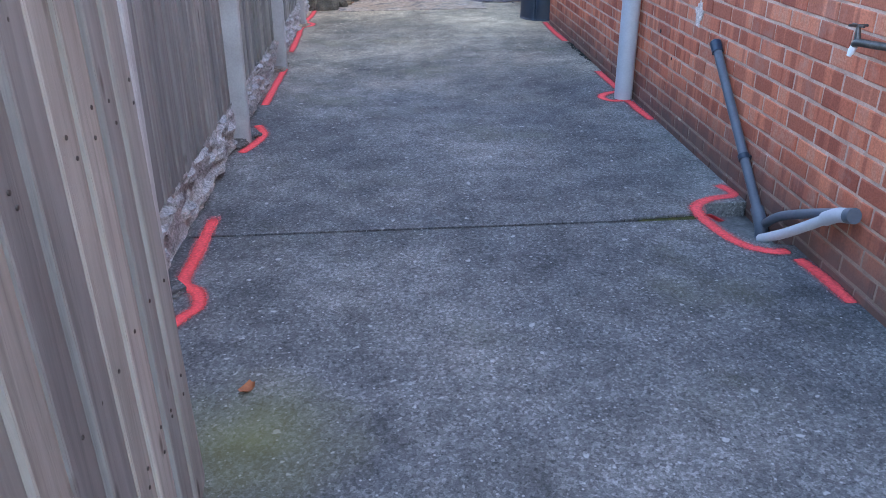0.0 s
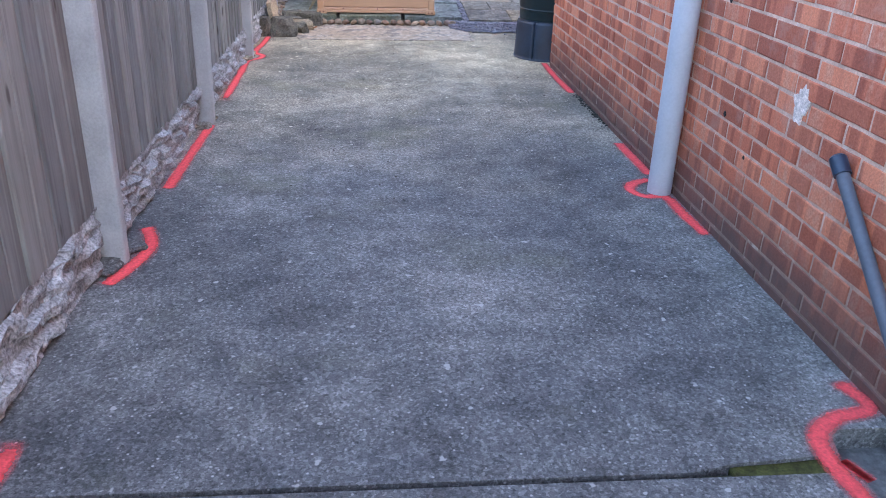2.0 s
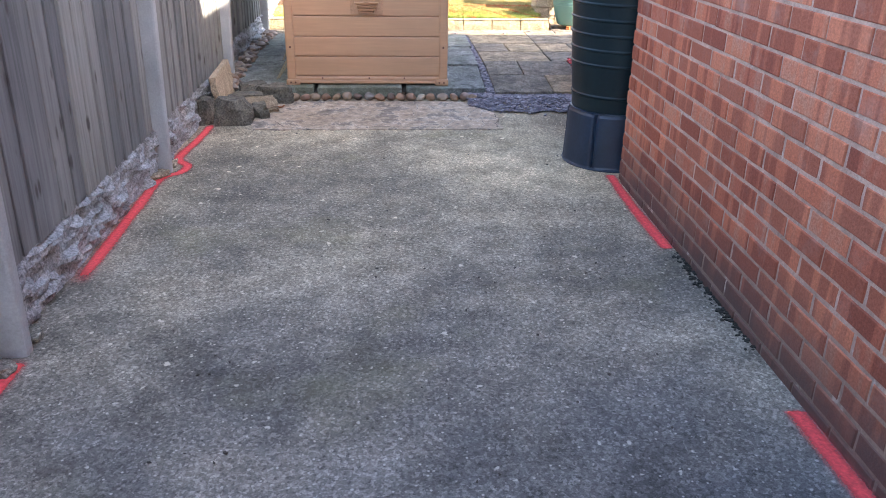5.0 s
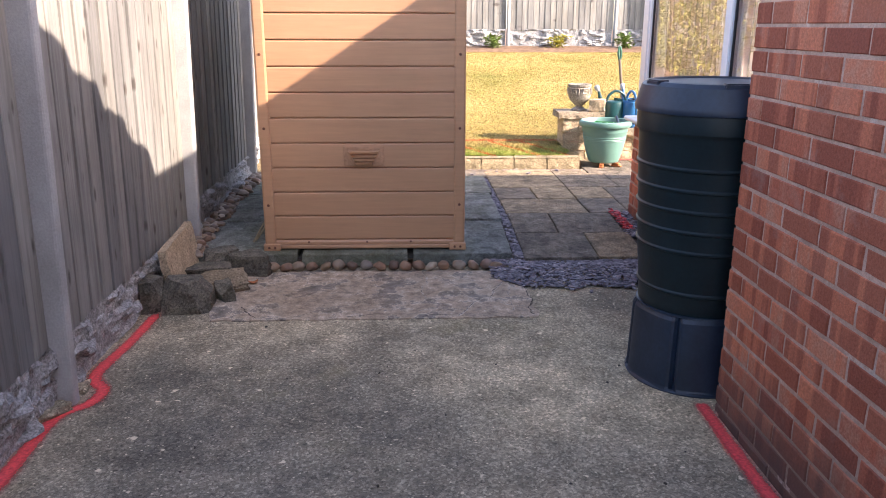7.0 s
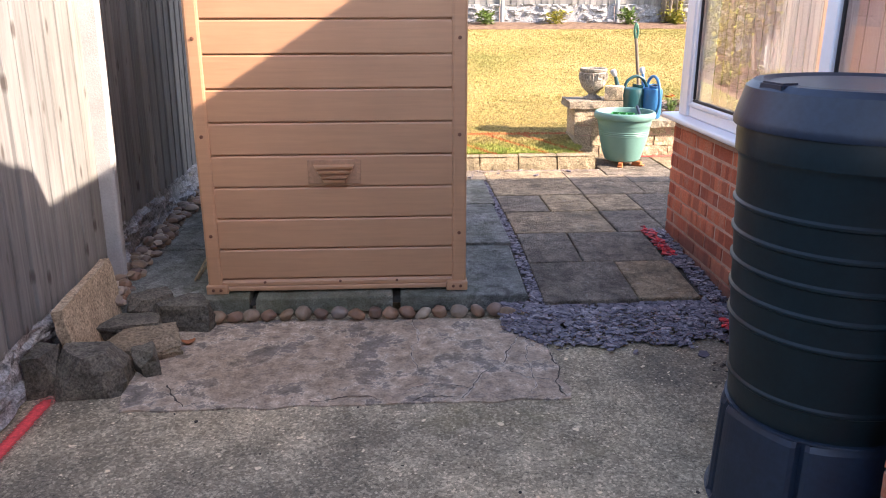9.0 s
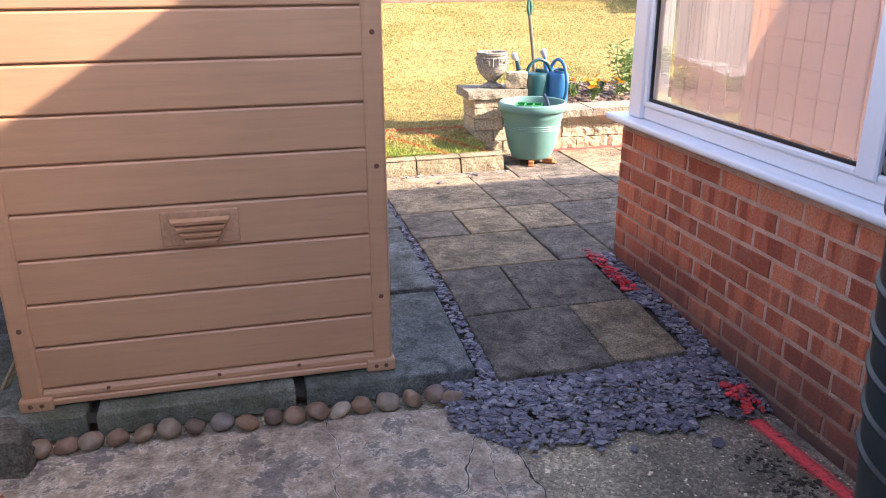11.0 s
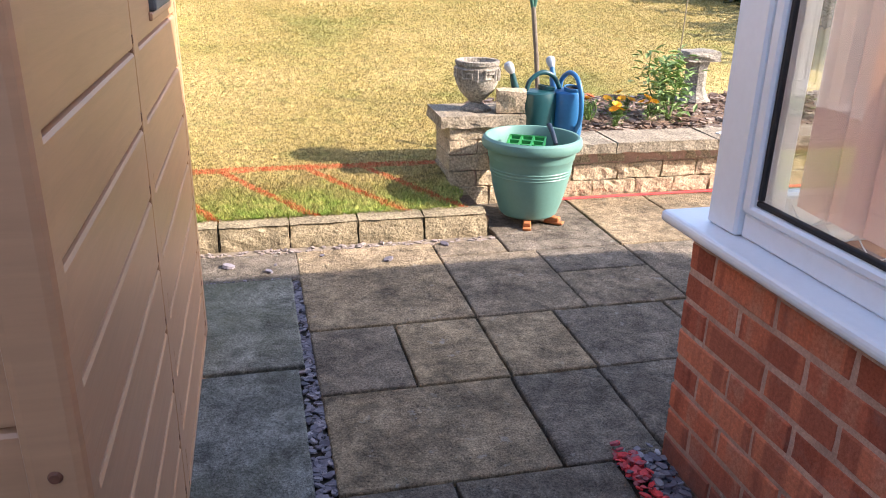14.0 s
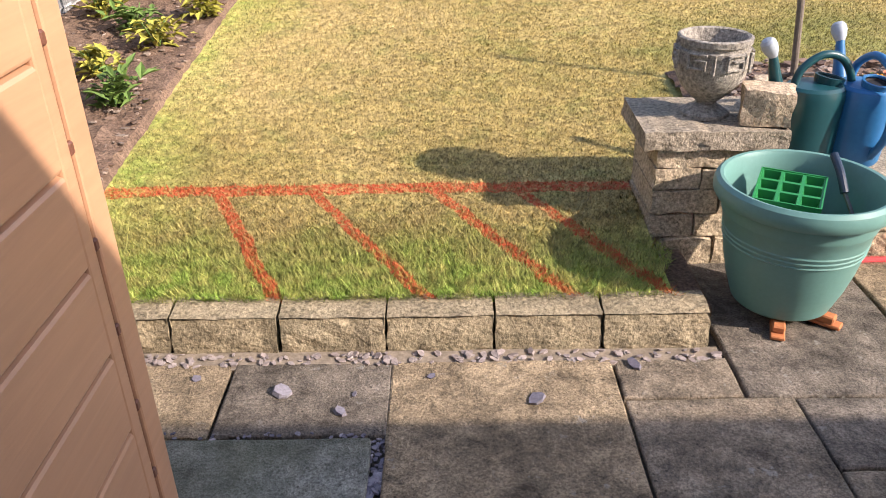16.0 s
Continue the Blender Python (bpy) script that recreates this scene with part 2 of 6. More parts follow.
def blade_mat():
    m = Mat("grass_blades", 0.75, spec=0.2).world()
    n = m.noise(0.55, 5, 0.6)
    dry = m.ramp(n, (0.32, (0.20, 0.185, 0.055)), (0.45, (0.31, 0.24, 0.085)), (0.68, (0.385, 0.295, 0.125)))
    dry = m.mix(m.ramp(m.noise(5.5, 5, 0.7), (0.5, 0.0), (0.66, 0.5)), dry, (0.17, 0.185, 0.05))
    # greener, moister turf along the kerb and the bed
    sep = m.t.nodes.new("ShaderNodeSeparateXYZ")
    m.link(m.co, sep.inputs[0])
    edge = m.math("ADD", sep.outputs[1], m.math("MULTIPLY", m.noise(2.5, 4), 0.9))
    g = m.ramp(m.math("MULTIPLY", m.math("SUBTRACT", edge, 12.85), 2.0), (0.0, 0.9), (1.0, 0.0))
    edge2 = m.math("ADD", sep.outputs[0], m.math("MULTIPLY", m.noise(1.7, 4), 1.2))
    g2 = m.ramp(m.math("MULTIPLY", m.math("SUBTRACT", edge2, 0.45), 1.6), (0.0, 0.6), (1.0, 0.0))
    lush = m.mix(m.ramp(m.noise(15, 4, 0.7), (0.42, 0.0), (0.64, 0.8)), (0.20, 0.33, 0.05), (0.46, 0.41, 0.125))
    c = m.mix(m.math("MAXIMUM", g, g2), dry, lush)
    c = m.mix(1.0, c, m.ramp(m.noise(26, 4, 0.7), (0.34, 0.6), (0.66, 1.38)), "MULTIPLY")
    c = m.mix(1.0, c, m.ramp(m.island(), (0.0, 0.66), (1.0, 1.3)), "MULTIPLY")
    # sprayed orange marker paint on the blades
    x, y = sep.outputs[0], sep.outputs[1]
    wob = m.math("MULTIPLY", m.math("SUBTRACT", m.noise(9, 3), 0.5), 0.05)

    def band(expr, half):
        return m.math("LESS_THAN", m.math("ABSOLUTE", m.math("ADD", expr, wob)), half)

    top = m.math("MULTIPLY", band(m.math("SUBTRACT", y, 13.07), 0.034), m.math("LESS_THAN", x, 1.95))
    lines = top
    for x0, x1 in ((0.48, 0.81), (0.815, 1.24), (1.24, 1.66), (1.54, 1.95)):
        k = (x1 - x0) / (12.41 - 13.07)
        e = m.math("SUBTRACT", x, m.math("ADD", m.math("MULTIPLY", m.math("SUBTRACT", y, 13.07), k), x0))
        lines = m.math("MAXIMUM", lines, m.math("MULTIPLY", band(e, 0.026), m.math("LESS_THAN", y, 13.07)))
    spray = m.math("MULTIPLY", lines, m.ramp(m.noise(70, 2), (0.42, 0.25), (0.56, 0.9)))
    f = m.noise(75, 4, 0.75)
    c = m.mix(1.0, c, m.ramp(f, (0.32, 0.7), (0.68, 1.25)), "MULTIPLY")
    c = m.mix(spray, c, (0.52, 0.085, 0.035))
    m.color(c).bump(f, 0.4, 0.006)
    return m.m


def shed_mat():
    m = Mat("tan_resin_panel", 0.38, spec=0.5).world()
    g = m.noise(16, 4, 0.6, (0.25, 0.25, 4.0), 0.5)
    c = m.mix(1.0, (0.465, 0.258, 0.147), m.ramp(g, (0.3, 0.93), (0.7, 1.06)), "MULTIPLY")
    c = m.mix(1.0, c, m.ramp(m.noise(2.0, 4), (0.3, 0.92), (0.7, 1.07)), "MULTIPLY")
    m.color(c).bump(g, 0.25, 0.003)
    return m.m


def glass_mat():
    m = Mat("window_glass", 0.0)
    t = m.t
    tr, gl, mx = t.nodes.new("ShaderNodeBsdfTransparent"), t.nodes.new("ShaderNodeBsdfGlossy"), t.nodes.new("ShaderNodeMixShader")
    lw = t.nodes.new("ShaderNodeLayerWeight")
    lw.inputs[0].default_value = 0.5
    fac = m.math("ADD", m.math("MULTIPLY", m.math("POWER", lw.outputs["Facing"], 2.2), 0.8), 0.05)
    gl.inputs["Roughness"].default_value = 0.0
    tr.inputs[0].default_value = (0.93, 0.94, 0.93, 1)
    m.link(fac, mx.inputs[0]).link(tr.outputs[0], mx.inputs[1]).link(gl.outputs[0], mx.inputs[2])
    m.link(mx.outputs[0], t.nodes["Material Output"].inputs[0])
    return m.m


DRIVE = concrete_drive()
BRICK = brick_mat("red_brick", (0.42, 0.118, 0.07), (0.52, 0.15, 0.082), (0.61, 0.205, 0.115))


def mortar_mat():
    m = Mat("mortar", 0.95, spec=0.2).world()
    c = m.mix(1.0, (0.52, 0.34, 0.265), m.ramp(m.noise(8, 5, 0.65), (0.3, 0.72), (0.7, 1.25)), "MULTIPLY")
    sep = m.t.nodes.new("ShaderNodeSeparateXYZ")
    m.link(m.co, sep.inputs[0])
    # splashed dirt with a ragged upper edge, lime bloom in spots
    low = m.ramp(m.math("ADD", sep.outputs[2], m.math("MULTIPLY", m.noise(5, 5, 0.7), 0.3)), (0.2, 0.8), (0.5, 0.0))
    c = m.mix(low, c, (0.16, 0.12, 0.10))
    c = m.mix(m.ramp(m.noise(11, 4, 0.7), (0.6, 0.0), (0.68, 0.6)), c, (0.62, 0.52, 0.45))
    f = m.noise(140, 4, 0.7)
    return m.color(m.mix(1.0, c, m.ramp(f, (0.3, 0.8), (0.7, 1.2)), "MULTIPLY")).bump(f, 0.5, 0.003).m


MORTAR = mortar_mat()
RED = simple("red_marker_paint", (0.78, 0.045, 0.05), 0.7, 0.18, 20, 120)
SLAB = slab_mat("buff_paving", ((0.15, 0.13, 0.107), (0.20, 0.165, 0.124), (0.30, 0.228, 0.14)))
GREY_SLAB = slab_mat("grey_green_paving", ((0.17, 0.184, 0.175), (0.20, 0.21, 0.195), (0.235, 0.24, 0.206)), 0.5)
TIMBER = fence_mat()
POST = simple("concrete_post", (0.36, 0.365, 0.36), 0.9, 0.15, 5, 120, 0.5)
GRAVEL_BOARD = rock_face("rock_faced_concrete", (0.18, 0.183, 0.185), (0.43, 0.43, 0.425), 0.04)
PATCH = patch_mat()
BLADES = blade_mat()
SHED = shed_mat()
SHED_DARK = simple("dark_screw", (0.14, 0.055, 0.033), 0.5, 0.1)
BUTT = simple("dark_green_plastic", (0.006, 0.018, 0.023), 0.42, 0.25, 5, 60, 0.1, spec=0.35)
BUTT_LID = simple("black_plastic_lid", (0.013, 0.027, 0.05), 0.42, 0.25, 5, 60, 0.1, spec=0.5)
# white plastic with the blue cast of skylight put into its colour
PVC = simple("sky_tinted_upvc", (0.76, 0.80, 0.84), 0.32, 0.03, 3, 60, 0.0, spec=0.5)
PIPE_GREY = simple("grey_painted_pipe", (0.40, 0.42, 0.46), 0.45, 0.08, 4, 80, 0.1)
PIPE_DARK = simple("dark_grey_waste_pipe", (0.085, 0.10, 0.125), 0.5, 0.15, 6, 80, 0.1)
GLASS = glass_mat()
KERB = rock_face("split_face_kerb", (0.165, 0.135, 0.088), (0.36, 0.295, 0.19))
WALLING = rock_face("buff_walling_stone", (0.34, 0.27, 0.18), (0.55, 0.45, 0.32))
COPING = rock_face("coping_slab", (0.20, 0.168, 0.125), (0.36, 0.305, 0.23), 0.1)
URN = rock_face("lichened_urn_stone", (0.17, 0.155, 0.135), (0.36, 0.33, 0.275), 0.1)
ROCK = rock_face("mossy_rock", (0.06, 0.058, 0.052), (0.19, 0.17, 0.135), 0.2)
FLAG = rock_face("dull_sandstone", (0.16, 0.125, 0.085), (0.27, 0.215, 0.15), 0.15)
BUFF_ROCK = rock_face("buff_sandstone", (0.34, 0.26, 0.18), (0.5, 0.40, 0.28), 0.05)
POT = simple("sage_green_plastic", (0.115, 0.25, 0.222), 0.42, 0.06, 4, 80, 0.05)
CAN_GREEN = simple("dark_teal_plastic", (0.007, 0.055, 0.065), 0.33, 0.1, 4, 60, 0.0)
CAN_BLUE = simple("blue_plastic", (0.018, 0.13, 0.30), 0.35, 0.1, 4, 60, 0.0)
ROSE_GREY = simple("grey_rose_plastic", (0.34, 0.38, 0.42), 0.5, 0.1)
TERRA = simple("terracotta", (0.45, 0.16, 0.06), 0.75, 0.15, 10)
SOIL = rock_face("dry_soil", (0.10, 0.064, 0.045), (0.21, 0.14, 0.097), 0.0)


def chip_mat(name, *cols):
    m = Mat(name, 0.62, spec=0.4).world()
    c = m.ramp(m.random(), *[(i / (len(cols) - 1), k) for i, k in enumerate(cols)])
    f = m.noise(90, 4, 0.7)
    m.color(m.mix(1.0, c, m.ramp(f, (0.3, 0.7), (0.7, 1.3)), "MULTIPLY")).bump(f, 0.4, 0.003)
    return m.m


SLATE = chip_mat("plum_slate", (0.07, 0.066, 0.085), (0.13, 0.12, 0.15), (0.20, 0.185, 0.21), (0.10, 0.09, 0.12), (0.32, 0.295, 0.31))
# weathered chips lying in full sun, that brightness put into a paler slate
PALE_SLATE = chip_mat("sunlit_weathered_slate", (0.20, 0.165, 0.155), (0.29, 0.24, 0.22), (0.24, 0.205, 0.195), (0.35, 0.30, 0.275))
RED_SLATE = chip_mat("red_sprayed_slate", (0.50, 0.03, 0.035), (0.78, 0.05, 0.05), (0.20, 0.05, 0.07), (0.72, 0.045, 0.05), (0.10, 0.08, 0.10))


# ---- mesh helpers ----
def part(name, bm, material, parent=None, label=""):
    me = bpy.data.meshes.new(name)
    bm.to_mesh(me)
    bm.free()
    return mesh_part(name, me, material, parent, label)


def mesh_part(name, me, material, parent=None, label=""):
    if material and not me.materials:
        me.materials.append(material)
    ob = new(name, me)
    if parent:
        ob.parent = parent
    return tagged(ob, label) if label else ob


def smooth(ob):
    ob.data.polygons.foreach_set("use_smooth", [True] * len(ob.data.polygons))
    ob.data.set_sharp_from_angle(angle=radians(28))
    return ob


def empty(name, x, y, z, rz=0, label="", category="", group="", kind="", rx=0, ry=0):
    ob = new(name)
    ob.empty_display_size = 0.05
    ob.matrix_world = pose(x, y, z, rx, ry, rz)
    return tagged(ob, label, category, group, kind)


def box(bm, x0, x1, y0, y1, z0, z1, bevel=0.0, seg=1):
    geo = bmesh.ops.create_cube(bm, size=1)
    m = Matrix.Translation(((x0 + x1) / 2, (y0 + y1) / 2, (z0 + z1) / 2)) @ Matrix.Diagonal((x1 - x0, y1 - y0, z1 - z0, 1))
    bmesh.ops.transform(bm, matrix=m, verts=geo["verts"])
    if bevel:
        edges = list({e for v in geo["verts"] for e in v.link_edges})
        bmesh.ops.bevel(bm, geom=edges, offset=bevel, segments=seg, affect="EDGES", profile=0.5)
    return bm


def boxed(x0, x1, y0, y1, z0, z1, bevel=0.0, seg=1):
    return box(bmesh.new(), x0, x1, y0, y1, z0, z1, bevel, seg)


def lathe(profile, steps=32, bm=None, closed=False):
    """A turned shape from (radius, height) pairs."""
    bm = bm or bmesh.new()
    rings = []
    for r, z in profile:
        rings.append([bm.verts.new((r * math.cos(2 * math.pi * i / steps), r * math.sin(2 * math.pi * i / steps), z)) for i in range(steps)])
    for a, b in zip(rings, rings[1:]):
        for i in range(steps):
            j = (i + 1) % steps
            bm.faces.new((a[i], a[j], b[j], b[i]))
    if closed:
        bm.faces.new(rings[0][::-1])
        bm.faces.new(rings[-1])
    return bm


def tube(points, radius, steps=12, bm=None, cap=True):
    """A round bar along points; radius is a number or one for each point."""
    bm = bm or bmesh.new()
    pts = [Vector(p) for p in points]
    rad = radius if isinstance(radius, (list, tuple)) else [radius] * len(pts)
    rings, up = [], None
    for i, p in enumerate(pts):
        d = (pts[min(i + 1, len(pts) - 1)] - pts[max(i - 1, 0)]).normalized()
        if up is None:
            up = d.orthogonal().normalized()
        up = (up - d * up.dot(d)).normalized()
        side = d.cross(up)
        rings.append([bm.verts.new(p + (up * math.cos(a) + side * math.sin(a)) * rad[i]) for a in (2 * math.pi * k / steps for k in range(steps))])
    for a, b in zip(rings, rings[1:]):
        for i in range(steps):
            j = (i + 1) % steps
            bm.faces.new((a[i], a[j], b[j], b[i]))
    if cap:
        bm.faces.new(rings[0][::-1])
        bm.faces.new(rings[-1])
    return bm


def arc(points, n=8):
    """A smooth line through points."""
    pts, out = [Vector(p) for p in points], []
    for i in range(len(pts) - 1):
        a, b, c, d = pts[max(i - 1, 0)], pts[i], pts[i + 1], pts[min(i + 2, len(pts) - 1)]
        for k in range(n):
            t = k / n
            out.append(0.5 * ((2 * b) + (c - a) * t + (2 * a - 5 * b + 4 * c - d) * t * t + (3 * b - a - 3 * c + d) * t ** 3))
    return out + [pts[-1]]


def prism(outline, z0, z1, bm=None, bevel=0.0):
    bm = bm or bmesh.new()
    f = bm.faces.new([bm.verts.new((x, y, z1)) for x, y in outline])
    if f.normal.z < 0:
        f.normal_flip()
    bm.normal_update()
    if f.normal.z < 0:
        f.normal_flip()
    low = bmesh.ops.extrude_face_region(bm, geom=[f])
    verts = [v for v in low["geom"] if isinstance(v, bmesh.types.BMVert)]
    for v in verts:
        v.co.z = z0
    bmesh.ops.recalc_face_normals(bm, faces=bm.faces)
    return bm


def rough_stone(sx, sy, sz, seed, cuts=3, amount=0.12, flat=0.7):
    """A broken lump of stone that stands on z = 0."""
    bm = bmesh.new()
    bmesh.ops.create_cube(bm, size=1)
    bmesh.ops.subdivide_edges(bm, edges=bm.edges, cuts=cuts, use_grid_fill=True)
    for v in bm.verts:
        p = v.co * 1.0
        n = noise.noise_vector(p * 1.9 + Vector((seed * 7.1, seed * 3.3, seed)))
        q = p.normalized() * 0.62
        p = p.lerp(q, 1 - flat) + n * amount
        v.co = Vector((p.x * sx, p.y * sy, (p.z + 0.5) * sz))
    low = min(v.co.z for v in bm.verts)
    for v in bm.verts:
        v.co.z -= low
    return bm


def joined(name, verts, faces, material, parent=None, label=""):
    me = bpy.data.meshes.new(name)
    me.from_pydata(verts, [], faces)
    me.update()
    return mesh_part(name, me, material, parent, label)


rnd = random.Random(11)


def zp(y):
    """Height of the patio, which falls a little towards the drive."""
    return 0.07 + 0.065 * min(1.0, max(0.0, (y - 9.72) / 0.8))


def zl(y):
    """Height of the lawn, which rises to the far fence."""
    return 0.255 + 0.0902 * (y - 12.44)


# ---- the ground and the drive ----
bm = bmesh.new()
bmesh.ops.create_grid(bm, x_segments=8, y_segments=8, size=400)
ground = part("ground", bm, SOIL, label="bare brown earth under the whole plot")
ground.location.z = -0.2
tagged(ground, kind="structure", category="ground")

drive = empty("pavement", 0, 0, 0, label="weathered exposed aggregate concrete drive in two bays", category="pavement", kind="structure")
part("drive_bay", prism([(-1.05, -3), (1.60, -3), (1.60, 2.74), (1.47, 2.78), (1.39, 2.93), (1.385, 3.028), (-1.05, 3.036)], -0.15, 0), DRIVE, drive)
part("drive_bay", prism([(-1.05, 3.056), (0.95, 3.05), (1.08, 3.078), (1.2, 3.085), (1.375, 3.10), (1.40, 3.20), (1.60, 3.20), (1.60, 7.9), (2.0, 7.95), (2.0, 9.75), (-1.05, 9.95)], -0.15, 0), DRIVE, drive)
part("gully_floor", boxed(1.3, 1.61, 2.7, 3.25, -0.15, -0.07, 0.004), simple("wet_gully", (0.12, 0.12, 0.115), 0.75, 0.45, 14), drive, "dark wet gully floor")
part("moss", boxed(1.06, 1.375, 3.03, 3.105, -0.12, -0.012, 0.004), simple("wet_moss", (0.05, 0.055, 0.012), 0.95, 0.5, 30, 150, 0.8), drive, "green moss filling the widened joint")
part("joint_filler", boxed(-1.0, 1.37, 3.034, 3.058, -0.13, -0.022), simple("joint_moss", (0.035, 0.037, 0.022), 0.95, 0.4, 9), drive, "mossy dark joint filler")


# ---- the house ----
COURSE, BLEN, JOINT = 0.076, 0.225, 0.0105
ZPHASE = 0.033 - COURSE


def brick_mesh(length, seed):
    """A brick face with worn, slightly wavy arrises; its front looks to -x."""
    g = random.Random(seed)
    h, w = (COURSE - JOINT) / 2, length / 2
    loop = [(-w, -h), (-w / 3, -h), (w / 3, -h), (w, -h), (w, 0.0), (w, h), (w / 3, h), (-w / 3, h), (-w, h), (-w, 0.0)]
    wob = [(y + g.uniform(-0.0016, 0.0016), z + g.uniform(-0.0016, 0.0016)) for y, z in loop]
    bm = bmesh.new()
    rings = [[bm.verts.new((x, y * ky, z * kz)) for y, z in wob] for x, ky, kz in ((0.045, 1, 1), (0.004, 1, 1), (0.0, 1 - 0.004 / w, 1 - 0.004 / h))]
    for p, q in zip(rings, rings[1:]):
        for i in range(10):
            j = (i + 1) % 10
            bm.faces.new((p[j], p[i], q[i], q[j]))
    bm.faces.new(rings[-1][::-1])
    bmesh.ops.recalc_face_normals(bm, faces=bm.faces)
    me = bpy.data.meshes.new("brick")
    bm.to_mesh(me)
    bm.free()
    me.materials.append(BRICK)
    return me


def brick_box(verts, faces, x0, x1, y0, y1, z0, z1):
    """One bevelled brick face for the joined part of a wall."""
    b, n = 0.003, len(verts)
    verts += [(x1, y0, z0), (x1, y1, z0), (x1, y1, z1), (x1, y0, z1),
              (x0 + b, y0, z0), (x0 + b, y1, z0), (x0 + b, y1, z1), (x0 + b, y0, z1),
              (x0, y0 + b, z0 + b), (x0, y1 - b, z0 + b), (x0, y1 - b, z1 - b), (x0, y0 + b, z1 - b)]
    for a, c in ((0, 4), (4, 8)):
        for i in range(4):
            j = (i + 1) % 4
            faces.append((n + a + j, n + a + i, n + c + i, n + c + j))
    faces.append((n + 8, n + 11, n + 10, n + 9))


house = empty("wall_east", 1.66, 2, 0, label="red brick house wall with pale mortar in stretcher bond", category="wall", kind="structure")
XW, YW = 1.607, 7.94
part("core", boxed(XW + 0.0035 - 1.66, 0.19, -5.0, YW - 0.006 - 2, -0.15, 2.45), MORTAR, house)
# gable above the eaves and the wall round the back corner
part("gable", prism([(0, 0), (9.0, 0), (4.5, 2.7)], 0, 0.2), BRICK, house).matrix_local = Matrix.Translation((0.16, -3.1, 2.45)) @ Matrix(((0, 0, -1, 0.03), (1, 0, 0, 0), (0, 1, 0, 0), (0, 0, 0, 1)))
part("return_wall", boxed(0.19, 0.5, YW - 0.3 - 2, YW - 0.006 - 2, -0.15, 2.45), MORTAR, house)

ext = empty("wall_annex", 2.06, 9.3, 0, label="low red brick wall under the annex window", category="wall", kind="structure")
XE, YE = 2.005, 10.615
part("core", boxed(XE + 0.0035 - 2.06, 0.17, YW - 9.3, YE - 0.006 - 9.3, -0.15, 0.775), MORTAR, ext)
part("core", boxed(0.17, 4.0, YE - 0.24 - 9.3, YE - 0.006 - 9.3, -0.15, 0.775), MORTAR, ext)
# unseen wall, left low so that sun enters the room behind the blind
part("rear_wall", boxed(3.8, 4.0, YW - 9.3, YE - 0.25 - 9.3, -0.15, 0.775), MORTAR, ext)
# unseen floor, added to bounce light onto the back of the blind
part("room_floor", boxed(0.18, 3.79, YW - 9.3 + 0.01, YE - 0.25 - 9.3, 0.1, 0.16), simple("bounce_floor_tone", (0.32, 0.26, 0.25), 0.95, 0.2, 12), ext)
part("inner_sill", boxed(0.045, 0.20, YW - 9.3 + 0.45, YE - 0.25 - 9.3, 0.776, 0.80, 0.004), simple("mauve_sill_board", (0.30, 0.24, 0.25), 0.5, 0.1), ext)
wall_up = part("jamb", boxed(-0.05, 0.17, YW - 9.3 + 0.002, 8.35 - 9.3, 0.78, 2.3), BRICK, ext)

roof = empty("roof", 4, 3.4, 2.4, label="tiled pitched house roof with stepped verge", category="roof", kind="structure")
ROOF = simple("brown_tile", (0.16, 0.09, 0.065), 0.8, 0.25, 5, 60)
EAVE_Y, EAVE_Z, RISE, RIDGE_Y = 8.36, 2.32, 0.62, 3.4
for side in (1, -1):
    for k in range(17):
        a, b = k * 0.29, k * 0.29 + 0.32
        ya, yb = EAVE_Y - 3.4 - a, EAVE_Y - 3.4 - b
        za = EAVE_Z - 2.4 + a * RISE
        zb = za + 0.29 * RISE - 0.07
        bm = prism([(ya, za), (ya, za + 0.05), (yb, zb + 0.05), (yb, zb)], -2.43, 4.0)
        bm.transform(Matrix(((0, 0, 1, 0), (1, 0, 0, 0), (0, 1, 0, 0), (0, 0, 0, 1))))
        ob = part("tile_course", bm, ROOF, roof)
        if side < 0:
            ob.rotation_euler.z = 0
            ob.scale.y = -1
annex_roof = empty("annex_roof", 4, 9, 2.3, label="flat felt annex roof with white fascia", category="roof", kind="structure")
part("deck", boxed(-2.08, 2.2, -1.05, 1.57, 0.0, 0.14), ROOF, annex_roof)
# unseen white ceiling, added as a reflector that brightens the blind from inside
part("ceiling_lining", boxed(-1.9, 2.0, -1.0, 1.5, -0.04, -0.002), PVC, annex_roof)

# ---- the fence along the drive ----
XF = -0.90
POSTS = [0.5, 2.46, 4.33, 6.22, 8.09, 10.0, 11.9, 13.8, 15.7, 17.6, 19.5]
FTOP = 1.86


def fence_post(x, y, z, top, along_x=False):
    e = empty("fence_post", x, y, z, -90 if along_x else 0, "square grey concrete fence post with chamfered edges", "fence post", "concrete fence posts", ry=0 if along_x else 1.5)
    part("shaft", boxed(-0.09, 0.042, -0.016, 0.04, -0.1, top, 0.012, 2), POST, e)
    return e


